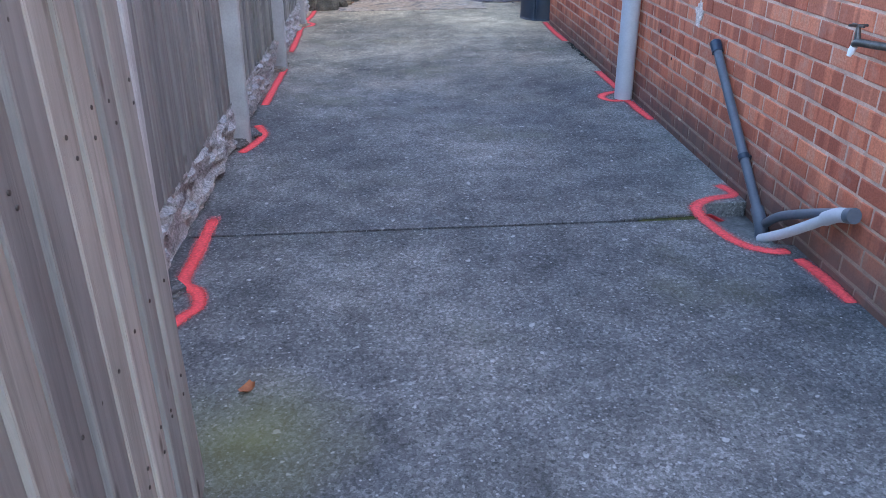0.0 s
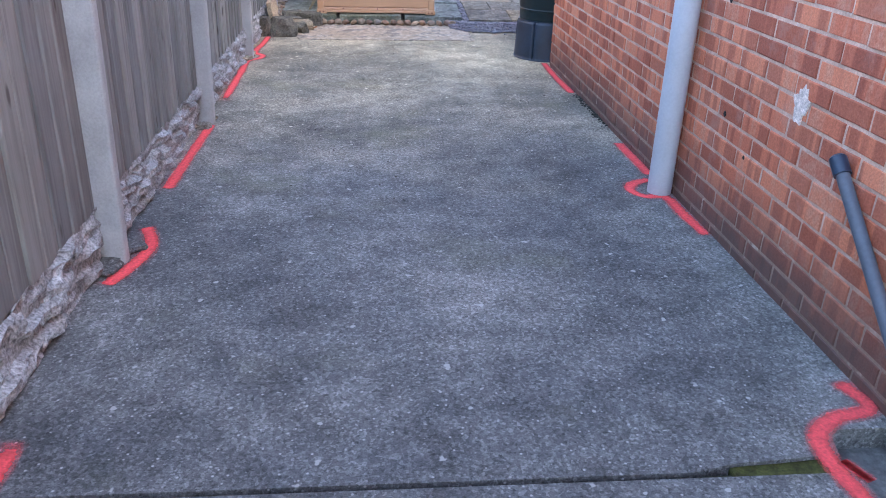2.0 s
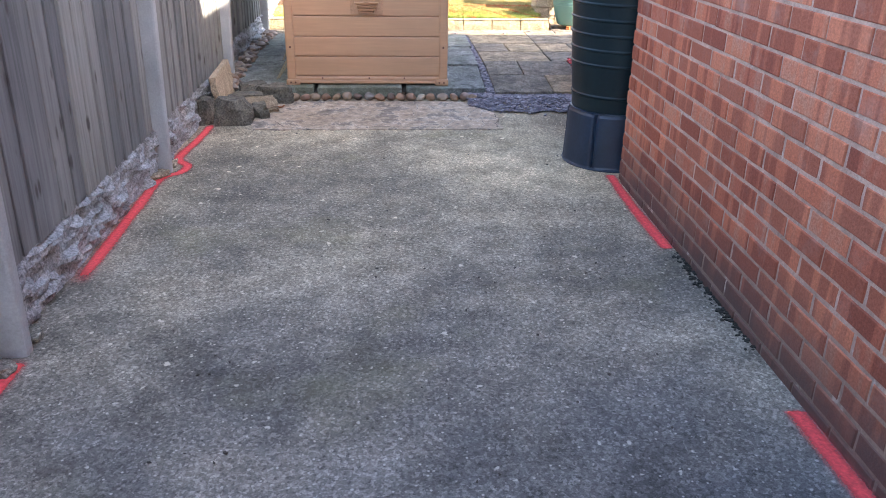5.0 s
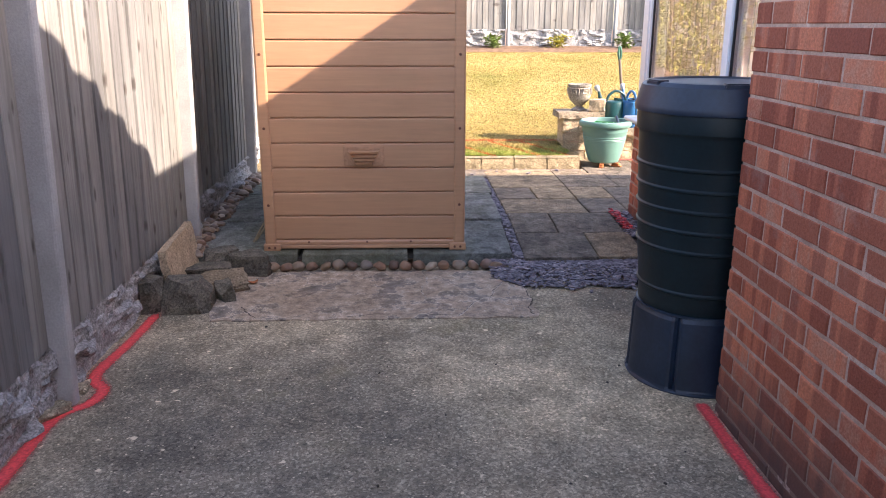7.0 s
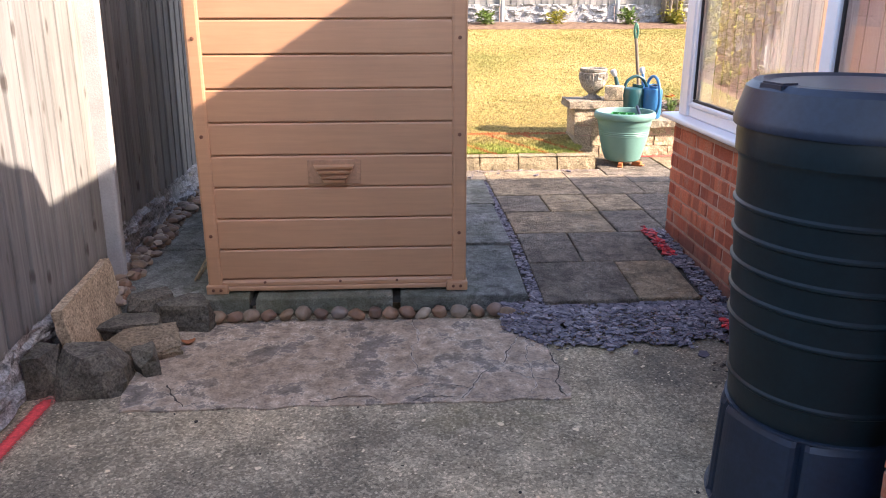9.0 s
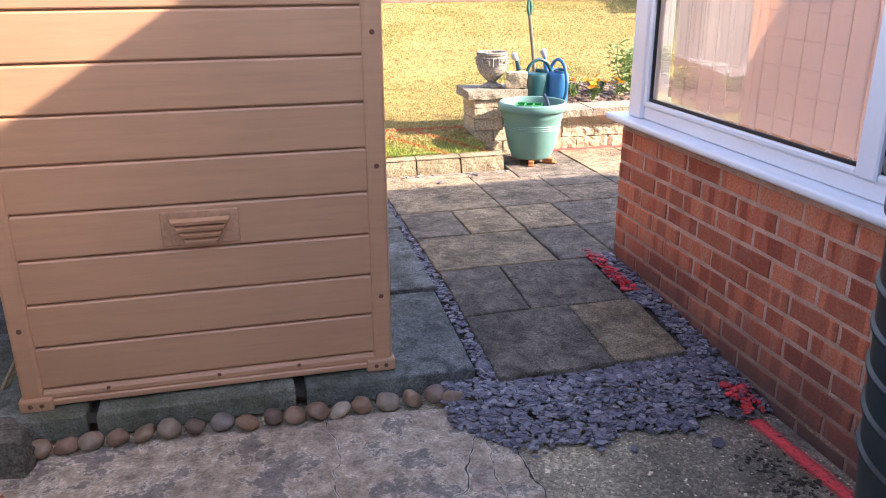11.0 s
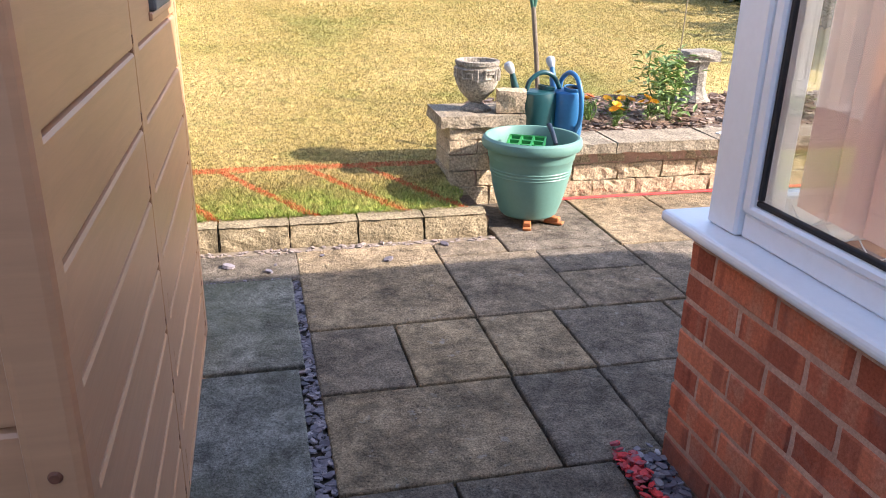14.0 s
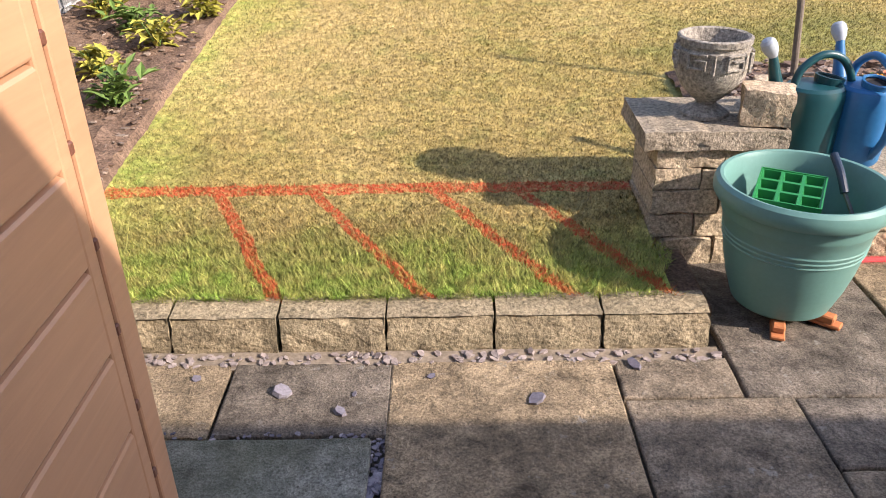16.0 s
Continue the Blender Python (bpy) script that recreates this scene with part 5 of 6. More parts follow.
for pts, w, pale in (([(0.52, 8.94), (0.58, 8.97), (0.68, 8.96)], 0.016, 0), ([(-0.3, 8.95), (-0.36, 9.03), (-0.4, 9.12)], 0.012, 0), ([(0.15, 8.95), (0.3, 8.99), (0.4, 8.96)], 0.010, 0),
                     ([(0.53, 9.70), (0.555, 9.57), (0.554, 9.47), (0.526, 9.37), (0.54, 9.2)], 0.006, 1),
                     ([(1.018, 9.53), (0.927, 9.354), (0.905, 9.27), (0.872, 9.218), (0.80, 9.15), (0.74, 9.02), (0.70, 8.95)], 0.009, 1),
                     ([(1.02, 9.50), (1.01, 9.38), (0.985, 9.26), (0.99, 9.1), (0.96, 8.97)], 0.005, 1),
                     ([(0.872, 9.218), (0.95, 9.12), (1.05, 9.08)], 0.006, 1), ([(0.74, 9.02), (0.62, 9.07), (0.5, 9.03)], 0.005, 1),
                     ([(1.105, 9.44), (1.09, 9.28), (1.10, 9.16), (1.07, 9.03), (1.08, 8.95)], 0.012, 0)):
    line = arc([(x, y, 0) for x, y in pts], 9)
    for name, mat, grow, z in (("crack_edge", PALE_CRACK, 3.2, 0.0082), ("crack", CRACK, 1.0, 0.0094))[0 if pale else 1:]:
        verts, faces = [], []
        for j, p in enumerate(line):
            d = (line[min(j + 1, len(line) - 1)] - line[max(j - 1, 0)]).normalized()
            side = Vector((d.y, -d.x, 0))
            q = p + side * 0.016 * noise.noise(p * 23) + Vector((0, 0, z))
            ww = 0.32 * w * grow * (0.25 + abs(noise.noise(p * 31 + Vector((grow, 0, 0)))) * 1.7)
            verts += [tuple(q - side * ww), tuple(q + side * ww)]
            if j:
                faces.append((2 * j - 2, 2 * j - 1, 2 * j + 1, 2 * j))
        joined(name, verts, faces, mat, patch)


def chip(verts, faces, x, y, z, size, g, flat=0.25):
    n = g.randint(5, 7)
    a0, tilt, az = g.uniform(0, 6.28), g.uniform(0, 0.42), g.uniform(0, 6.28)
    rot = Matrix.Rotation(az, 3, "Z") @ Matrix.Rotation(tilt, 3, "X")
    st = g.uniform(0.45, 0.8)
    base = len(verts)
    th = size * g.uniform(0.12, 0.25)
    for zz in (-th, th):
        for k in range(n):
            r = size * g.uniform(0.75, 1.15)
            a = a0 + 6.283 * k / n
            v = rot @ Vector((r * math.cos(a), r * st * math.sin(a), zz))
            verts.append((x + v.x, y + v.y, z + v.z))
    faces.append([base + n + k for k in range(n)])
    for k in range(n):
        j = (k + 1) % n
        faces.append([base + k, base + j, base + n + j, base + n + k])


def slate_spots(g):
    """Places for chips: the apron, the strip beside the slabs and the foot of the annex wall."""
    for _ in range(4600):
        x, y = g.uniform(0.93, 2.0), g.uniform(9.3, 9.86)
        low = 9.36 + 0.20 * max(0.0, (1.15 - x) / 0.2) * 0.8 + 0.09 * noise.noise(Vector((x * 7, 1, 1))) + 0.04 * g.random() ** 3 - 0.05 * (g.random() < 0.04)
        if y < low or (1.14 < x < 1.92 and y > 9.76) or (x < 1.1 and y > 9.77):
            continue
        yield x, y, 0.012 + 0.04 * min(1, (y - low) / 0.25)
    for _ in range(900):
        x, y = g.uniform(1.092, 1.15), g.uniform(9.75, 11.98)
        yield x, y, zp(y) - 0.012
    for _ in range(900):
        y = g.uniform(9.7, 10.66)
        x = g.uniform(1.87 if y > 10.1 else 1.915, 2.0)
        yield x, y, zp(y) - 0.016 + 0.02 * g.random()
    for _ in range(300):
        yield g.uniform(-0.6, 2.05), 12.285 + g.uniform(-0.028, 0.026), 0.133 + 0.005 * g.random()
    for _ in range(60):
        yield g.uniform(0.3, 1.1), 11.97 + g.uniform(-0.02, 0.02), 0.138


slate = empty("slate_chippings", 1.5, 9.6, 0.0, 0, "plum grey slate chippings filling the gaps round the slabs", "slate chippings", kind="stuff")
verts, faces, rverts, rfaces, pverts, pfaces = [], [], [], [], [], []
g = random.Random(5)
for x, y, z in slate_spots(g):
    red = (1.85 < x < 1.93 and 10.22 < y < 10.66 and g.random() < 0.85) or (1.89 < x < 1.97 and 9.36 < y < 9.52 and g.random() < 0.85)
    if red:
        z += 0.01
    size = g.uniform(0.007, 0.019) * (0.85 if y > 9.9 and x < 1.2 else 1.0) * (0.95 if y > 12.1 else 0.6 if y > 11.9 else 1)
    # beyond the shadow edge the chips take the slate brightened for sun
    pale = y > 12.1
    chip(rverts if red else pverts if pale else verts, rfaces if red else pfaces if pale else faces, x - 1.5, y - 9.6, z, size, g)
joined("chips", verts, faces, SLATE, slate)
part("grit", boxed(-2.1, 0.55, 2.645, 2.725, 0.09, 0.132), simple("pale_grit", (0.22, 0.18, 0.135), 0.95, 0.35, 25), slate, "pale grit under the chips at the kerb")
joined("weathered_chips", pverts, pfaces, PALE_SLATE, slate, "weathered slate chips with sunlight put into their paler colour")
joined("painted_chips", rverts, rfaces, RED_SLATE, slate, "slate chips sprayed red")
loose = [(0.86, 12.14, 0.03), (1.02, 12.06, 0.02), (1.52, 12.1, 0.028), (1.8, 12.24, 0.024), (0.62, 12.2, 0.016), (1.25, 12.2, 0.014), (1.72, 9.26, 0.028), (1.45, 9.30, 0.02), (1.05, 12.13, 0.012)]
for x, y, s in loose:
    verts, faces = [], []
    chip(verts, faces, 0, 0, 0, s, g)
    ob = joined("slate_chip", verts, faces, SLATE)
    ob.location = (x, y, (zp(y) if y > 9.7 else 0.0) + s * 0.2)
    tagged(ob, "loose plum slate chip lying on the paving", "slate chip", "loose slate chips")



def pebble_mat():
    m = Mat("river_pebble", 0.55, spec=0.4).world()
    c = m.ramp(m.random(), (0.0, (0.16, 0.14, 0.125)), (0.18, (0.30, 0.205, 0.125)), (0.36, (0.13, 0.085, 0.068)), (0.5, (0.45, 0.37, 0.28)), (0.62, (0.17, 0.12, 0.10)), (0.8, (0.25, 0.14, 0.085)), (1.0, (0.22, 0.185, 0.15)))
    n = m.noise(18, 5, 0.7)
    c = m.mix(1.0, c, m.ramp(n, (0.3, 0.7), (0.7, 1.25)), "MULTIPLY")
    m.color(c).bump(m.noise(60, 4), 0.12, 0.003)
    return m.m


PEBBLE = pebble_mat()
px = [-0.345, -0.27, -0.195, -0.12, -0.042, 0.036, 0.115, 0.2, 0.281, 0.362, 0.43, 0.505, 0.579, 0.656, 0.744, 0.833, 0.911, 0.965]
for i, x in enumerate(px):
    bm = bmesh.new()
    bmesh.ops.create_icosphere(bm, subdivisions=3, radius=1)
    sx, sy, sz = g.uniform(0.031, 0.041), g.uniform(0.028, 0.042), g.uniform(0.022, 0.032)
    for v in bm.verts:
        v.co += v.co * 0.3 * noise.noise(v.co * 1.0 + Vector((i * 5.0, 0, 0)))
        v.co = Vector((v.co.x * sx, v.co.y * sy, v.co.z * sz))
    low = min(v.co.z for v in bm.verts)
    ob = part("pebble", bm, PEBBLE)
    ob.data.shade_smooth()
    ob.matrix_world = pose(x + 0.006, 9.728 + g.uniform(-0.012, 0.012) - 0.03 * (x > 0.95), 0.004 - low, g.uniform(-12, 12), g.uniform(-30, 30), g.uniform(-30, 30))
    tagged(ob, "smooth rounded brown and grey pebble", "pebble", "row of pebbles before the shed base")
def split_rock(sx, sy, sz, seed, cuts=7):
    """An angular block of broken stone with cleft faces, standing on z = 0."""
    g = random.Random(seed)
    bm = bmesh.new()
    bmesh.ops.create_cube(bm, size=1)
    for _ in range(cuts):
        a = g.uniform(0, 6.283)
        nrm = Vector((math.cos(a), math.sin(a), g.uniform(-0.35, 0.75))).normalized()
        res = bmesh.ops.bisect_plane(bm, geom=list(bm.verts) + list(bm.edges) + list(bm.faces), plane_co=nrm * g.uniform(0.44, 0.56), plane_no=nrm, clear_outer=True)
        rim = [e for e in res["geom_cut"] if isinstance(e, bmesh.types.BMEdge)]
        if rim:
            bmesh.ops.contextual_create(bm, geom=rim)
    bmesh.ops.triangulate(bm, faces=list(bm.faces))
    for _ in range(3):
        bmesh.ops.subdivide_edges(bm, edges=[e for e in bm.edges if e.calc_length() > 0.14], cuts=1)
        bmesh.ops.triangulate(bm, faces=list(bm.faces))
    for v in bm.verts:
        p = v.co.copy()
        layer = noise.noise(Vector((seed, p.z * 9, 0))) * 0.03
        p += noise.noise_vector(p * 3.3 + Vector((seed, 0, 0))) * 0.045 + noise.noise_vector(p * 11) * 0.018
        p += Vector((p.x, p.y, 0)) * layer
        v.co = Vector((p.x * sx, p.y * sy, p.z * sz))
    low = min(v.co.z for v in bm.verts)
    for v in bm.verts:
        v.co.z = max(0.0, v.co.z - low - 0.01)
    bmesh.ops.recalc_face_normals(bm, faces=bm.faces)
    return bm


for i, (x, y, z, sx, sy, sz, rz, mat, lab) in enumerate((
    (-0.675, 9.135, 0.0, 0.25, 0.20, 0.17, 4, ROCK, "dark mossy broken rock with a flat top"),
    (-0.845, 9.13, 0.0, 0.10, 0.16, 0.17, 8, ROCK, "small dark upright rock by the fence"),
    (-0.52, 9.26, 0.007, 0.09, 0.14, 0.10, 24, ROCK, "small dark rock wedged between larger ones"),
    (-0.585, 9.41, 0.007, 0.30, 0.20, 0.085, 20, FLAG, "flat buff sandstone piece lying on the drive"),
    (-0.475, 9.715, 0.0, 0.26, 0.17, 0.135, -6, ROCK, "long dark rock beside the shed base"),
    (-0.68, 9.60, 0.0, 0.24, 0.20, 0.105, 12, ROCK, "broken dark rock behind the others"),
    (-0.66, 9.79, 0.0, 0.20, 0.13, 0.13, 40, ROCK, "small dark rock at the edge of the shed base"),
)):
    ob = part("rock", split_rock(sx, sy, sz, i + 3), mat)
    ob.matrix_world = pose(x, y, z, 0, 0, rz)
    tagged(ob, lab, "rock", "rocks at the end of the drive")
bm = boxed(-0.02, 0.02, -0.3, 0.3, 0, 0.285)
bmesh.ops.subdivide_edges(bm, edges=bm.edges, cuts=5, use_grid_fill=True)
for v in bm.verts:
    v.co += noise.noise_vector(v.co * 14) * 0.007
    if v.co.z > 0.15:
        v.co.z += 0.02 * v.co.y
flag = part("stone_slab", bm, BUFF_ROCK)
flag.matrix_world = pose(-0.785, 9.53, 0.0, 0, -9, 2)
tagged(flag, "thin buff stone slab propped upright at the fence", "stone slab")
for i, (x, y, sx, sy) in enumerate(((-0.80, 4.27, 0.10, 0.16), (-0.77, 4.44, 0.14, 0.12), (-0.81, 6.12, 0.10, 0.14), (-0.79, 6.32, 0.12, 0.10), (-0.82, 8.0, 0.10, 0.16), (-0.80, 8.2, 0.11, 0.09), (-0.79, 2.58, 0.12, 0.16))):
    ob = part("mortar_lump", rough_stone(0.7 * sx, 0.8 * sy, 0.035, i + 40, 5, 0.2, 0.75), DRIVE)
    ob.matrix_world = pose(x - 0.06, y, -0.01, 0, 0, i * 37)
    tagged(ob, "broken grey mortar haunching at a fence post foot", "mortar", "broken mortar at the posts")
moss = empty("wall_moss", XW, 6.3, 0.0, 0, "dark moss and dirt crumbs along the foot of the brick wall", "moss", kind="stuff")
verts, faces = [], []
for _ in range(170):
    y = g.uniform(6.15, 7.1)
    if noise.noise(Vector((y * 1.3, 4, 2))) < -0.05:
        continue
    chip(verts, faces, -0.006 - 0.04 * g.random() ** 2, y - 6.3, 0.002, g.uniform(0.004, 0.014), g)
joined("crumbs", verts, faces, simple("dark_moss", (0.022, 0.022, 0.018), 0.95, 0.4, 30), moss)
stones = empty("edge_stones", -0.85, 10.8, 0.1, 0, "mixed small stones along the foot of the fence", "stones", kind="stuff")
verts, faces = [], []
ball = bmesh.new()
bmesh.ops.create_icosphere(ball, subdivisions=2, radius=1)
ball.verts.index_update()
unit = [v.co.copy() for v in ball.verts]
tris = [[v.index for v in f.verts] for f in ball.faces]
ball.free()
for k in range(300):
    y = g.uniform(9.78, 12.0)
    r = g.uniform(0.016, 0.036)
    c = Vector((g.uniform(-0.01, 0.075), y - 10.8, zp(y) - 0.1 + r * 0.5 + (0.03 if g.random() < 0.3 else 0.005)))
    squash = Vector((g.uniform(0.8, 1.3), g.uniform(0.8, 1.4), g.uniform(0.55, 0.8))) * r
    n = len(verts)
    for v in unit:
        q = v * (1 + 0.25 * noise.noise(v + Vector((k * 3.1, 0, 0))))
        verts.append((c.x + q.x * squash.x, c.y + q.y * squash.y, c.z + q.z * squash.z))
    faces += [[n + i for i in t] for t in tris]
smooth(joined("stone_bits", verts, faces, PEBBLE, stones))
STICK = simple("pale_cane", (0.30, 0.24, 0.15), 0.8, 0.2, 20)
for i, (x, y, a) in enumerate(((-0.50, 10.0, 35), (-0.49, 10.02, 20), (-0.52, 10.55, 40))):
    ob = part("cane", tube([(0, 0, 0), (0.06, 0.05, 0.10), (0.11, 0.1, 0.17)], 0.006, 8), STICK)
    ob.matrix_world = pose(x, y, zp(y) + 0.016, 0, 0, a - 30)
    tagged(ob, "short pale cane end leaning on the shed", "cane", "canes beside the shed")
leafbm = bmesh.new()
bmesh.ops.create_grid(leafbm, x_segments=4, y_segments=4, size=1)
for v in leafbm.verts:
    r = 1 - 0.5 * abs(v.co.x) ** 2
    v.co = Vector((v.co.x * 0.028, v.co.y * 0.02 * r, 0.012 * (v.co.x ** 2 + 0.6 * v.co.y ** 2)))
LEAF_DRY = simple("dry_leaf", (0.30, 0.11, 0.045), 0.7, 0.2, 30)
lme = bpy.data.meshes.new("dry_leaf")
leafbm.to_mesh(lme)
leafbm.free()
lme.materials.append(LEAF_DRY)
for x, y, z, rz in ((-0.415, 9.50, 0.008, 20), (-0.46, 1.93, 0.001, 60)):
    ob = new("dry_leaf", lme)
    ob.matrix_world = pose(x, y, z, 0, 0, rz)
    tagged(ob, "curled dry brown leaf on the concrete", "leaf", "fallen dry leaves")
litter = empty("litter", 1.7, 8.9, 0.0, 0, "dark moss crumbs and grit scattered on the concrete", "litter", kind="stuff")
verts, faces = [], []
for _ in range(340):
    chip(verts, faces, 0.12 + g.gauss(0, 0.06), 0.1 + g.gauss(0, 0.11), 0.002, 0.002 + 0.009 * g.random() ** 2, g)
for _ in range(120):
    chip(verts, faces, g.uniform(-2.2, -0.2), g.uniform(-4.0, 0.5), 0.003, g.uniform(0.003, 0.008), g)
joined("crumbs", verts, faces, CRACK, litter)

# ---- the watering cans, tools and tray ----
def watering_can(x, y, z, rz, mat, label):
    e = empty("watering_can", x, y, z, rz, label, "watering can", "watering cans on the wall")
    body = smooth(part("body", lathe([(0.0, 0.0), (0.088, 0.0), (0.096, 0.012), (0.1, 0.05), (0.102, 0.19), (0.101, 0.225), (0.096, 0.243), (0.084, 0.252), (0.04, 0.257), (0.0, 0.258)], 36), mat, e))
    body.scale = (1.0, 0.86, 1.0)
    mouth = part("mouth", lathe([(0.0, 0.0), (0.036, 0.0), (0.038, 0.006), (0.043, 0.006), (0.043, -0.02)], 28), SEAL, e, "dark filler opening")
    mouth.matrix_local = pose(0.045, 0, 0.259, 0, 10, 0)
    lip = part("lip", lathe([(0.042, -0.022), (0.046, 0.0), (0.047, 0.008), (0.04, 0.009), (0.038, 0.004)], 28), mat, e)
    lip.matrix_local = pose(0.045, 0, 0.267, 0, 10, 0)
    smooth(part("spout", tube(arc([(-0.07, 0, 0.12), (-0.112, 0, 0.20), (-0.142, 0, 0.28), (-0.165, 0, 0.36)], 6), [0.036 - 0.00135 * k for k in range(19)], 16), mat, e))
    rose = [(0.0, -0.012), (0.016, -0.01), (0.026, 0.012), (0.031, 0.035), (0.028, 0.055), (0.018, 0.066), (0.0, 0.07)]
    ob = smooth(part("rose", lathe(rose, 22), ROSE_GREY, e, "grey sprinkler rose"))
    ob.matrix_local = pose(-0.165, 0, 0.355, 0, -32, 0)
    ob.scale = (0.82, 0.82, 0.82)
    smooth(part("handle", tube(arc([(-0.075, 0, 0.245), (-0.055, 0, 0.305), (0.01, 0, 0.345), (0.08, 0, 0.325), (0.125, 0, 0.25), (0.138, 0, 0.13), (0.096, 0, 0.04)], 7), 0.0125, 14), mat, e))
    return e


watering_can(2.475, 12.96, 0.438, 8, CAN_GREEN, "dark teal plastic watering can with grey rose")
watering_can(2.635, 12.955, 0.438, -78, CAN_BLUE, "bright blue plastic watering can with grey rose")

spade = empty("garden_spade", 2.83, 13.9, 0.43, 0, "garden spade with green grip standing in the bed", "spade")
SHAFT = simple("weathered_shaft", (0.16, 0.13, 0.10), 0.7, 0.2, 20)
smooth(part("shaft", tube([(0, 0, 0.0), (-0.03, 0.0, 0.3), (-0.072, 0, 0.62)], 0.015, 12), SHAFT, spade))
smooth(part("grip", tube(arc([(-0.07, 0, 0.60), (-0.088, 0, 0.68), (-0.078, 0, 0.75), (-0.058, 0, 0.68), (-0.07, 0, 0.60)], 5), 0.013, 12), simple("green_grip", (0.03, 0.12, 0.085), 0.5), spade, "green plastic grip"))
part("blade", boxed(-0.09, 0.09, -0.004, 0.004, -0.12, 0.02, 0.003), BRASS, spade)

tray = empty("seed_tray", 2.275, 12.56, 0.465, -27, "bright green plastic seed tray with nine cells", "seed tray")
TRAY = simple("bright_green_plastic", (0.015, 0.21, 0.06), 0.35, 0.08, 6, 60, 0.0)
bm = bmesh.new()
CW = 0.058
for i in range(3):
    for j in range(3):
        x0, y0 = (i - 1.5) * CW, (j - 1.5) * CW
        top = [(x0, y0), (x0 + CW, y0), (x0 + CW, y0 + CW), (x0, y0 + CW)]
        rim = [(x0 + 0.005, y0 + 0.005), (x0 + CW - 0.005, y0 + 0.005), (x0 + CW - 0.005, y0 + CW - 0.005), (x0 + 0.005, y0 + CW - 0.005)]
        low = [(x0 + 0.013, y0 + 0.013), (x0 + CW - 0.013, y0 + 0.013), (x0 + CW - 0.013, y0 + CW - 0.013), (x0 + 0.013, y0 + CW - 0.013)]
        a = [bm.verts.new((x, y, 0.05)) for x, y in top]
        b = [bm.verts.new((x, y, 0.05)) for x, y in rim]
        c = [bm.verts.new((x, y, 0.006)) for x, y in low]
        for k in range(4):
            l = (k + 1) % 4
            bm.faces.new((a[k], a[l], b[l], b[k]))
            bm.faces.new((b[k], b[l], c[l], c[k]))
        bm.faces.new(c)
bmesh.ops.remove_doubles(bm, verts=bm.verts, dist=0.0005)
part("cell_block", bm, TRAY, tray)
bm = bmesh.new()
for s in (-1, 1):
    box(bm, -0.09, 0.09, s * 0.0885 - 0.002, s * 0.0885 + 0.002, 0.02, 0.053)
    box(bm, s * 0.0885 - 0.002, s * 0.0885 + 0.002, -0.09, 0.09, 0.02, 0.053)
part("skirt", bm, TRAY, tray)
tray.rotation_euler.x = radians(8)
fork = empty("hand_fork", 2.425, 12.545, 0.50, 30, "hand fork with a black grip lying in the planter", "hand fork")
smooth(part("grip", tube(arc([(0.0, 0.0, 0.0), (0.02, 0.04, 0.045), (0.05, 0.09, 0.075)], 5), 0.012, 12), BUTT_LID, fork, "black rubber grip"))
smooth(part("shank", tube([(0, 0, 0), (-0.03, -0.05, -0.03), (-0.08, -0.10, -0.05)], 0.006, 8), BRASS, fork))
trowel = empty("paint_scraper", 3.62, 12.93, 0.439, 25, "white plastic plant label lying on the coping", "plant label")
part("strip", boxed(-0.1, 0.1, -0.014, 0.014, 0.0, 0.006, 0.002), PVC, trowel)

# ---- plants and the bird bath in the bed ----
GREEN = simple("leaf_green", (0.10, 0.17, 0.035), 0.6, 0.3, 15)
YELLOW_LEAF = simple("yellow_green_leaf", (0.32, 0.30, 0.05), 0.6, 0.3, 12)
ORANGE = simple("marigold_orange", (0.85, 0.40, 0.012), 0.6, 0.15, 40)
RUST = simple("rust_petal", (0.45, 0.09, 0.02), 0.6, 0.15, 40)


def leaf(verts, faces, p, direction, up, length, width):
    side = direction.cross(up).normalized()
    n = len(verts)
    mid = p + direction * length * 0.5 + up * length * 0.08
    for q in (p, mid + side * width / 2, p + direction * length - up * length * 0.12, mid - side * width / 2):
        verts.append(tuple(q))
    faces.append((n, n + 1, n + 2, n + 3))


def rand_dir(g, low=-0.3, high=0.9):
    a = g.uniform(0, 6.283)
    return Vector((math.cos(a), math.sin(a), g.uniform(low, high))).normalized()


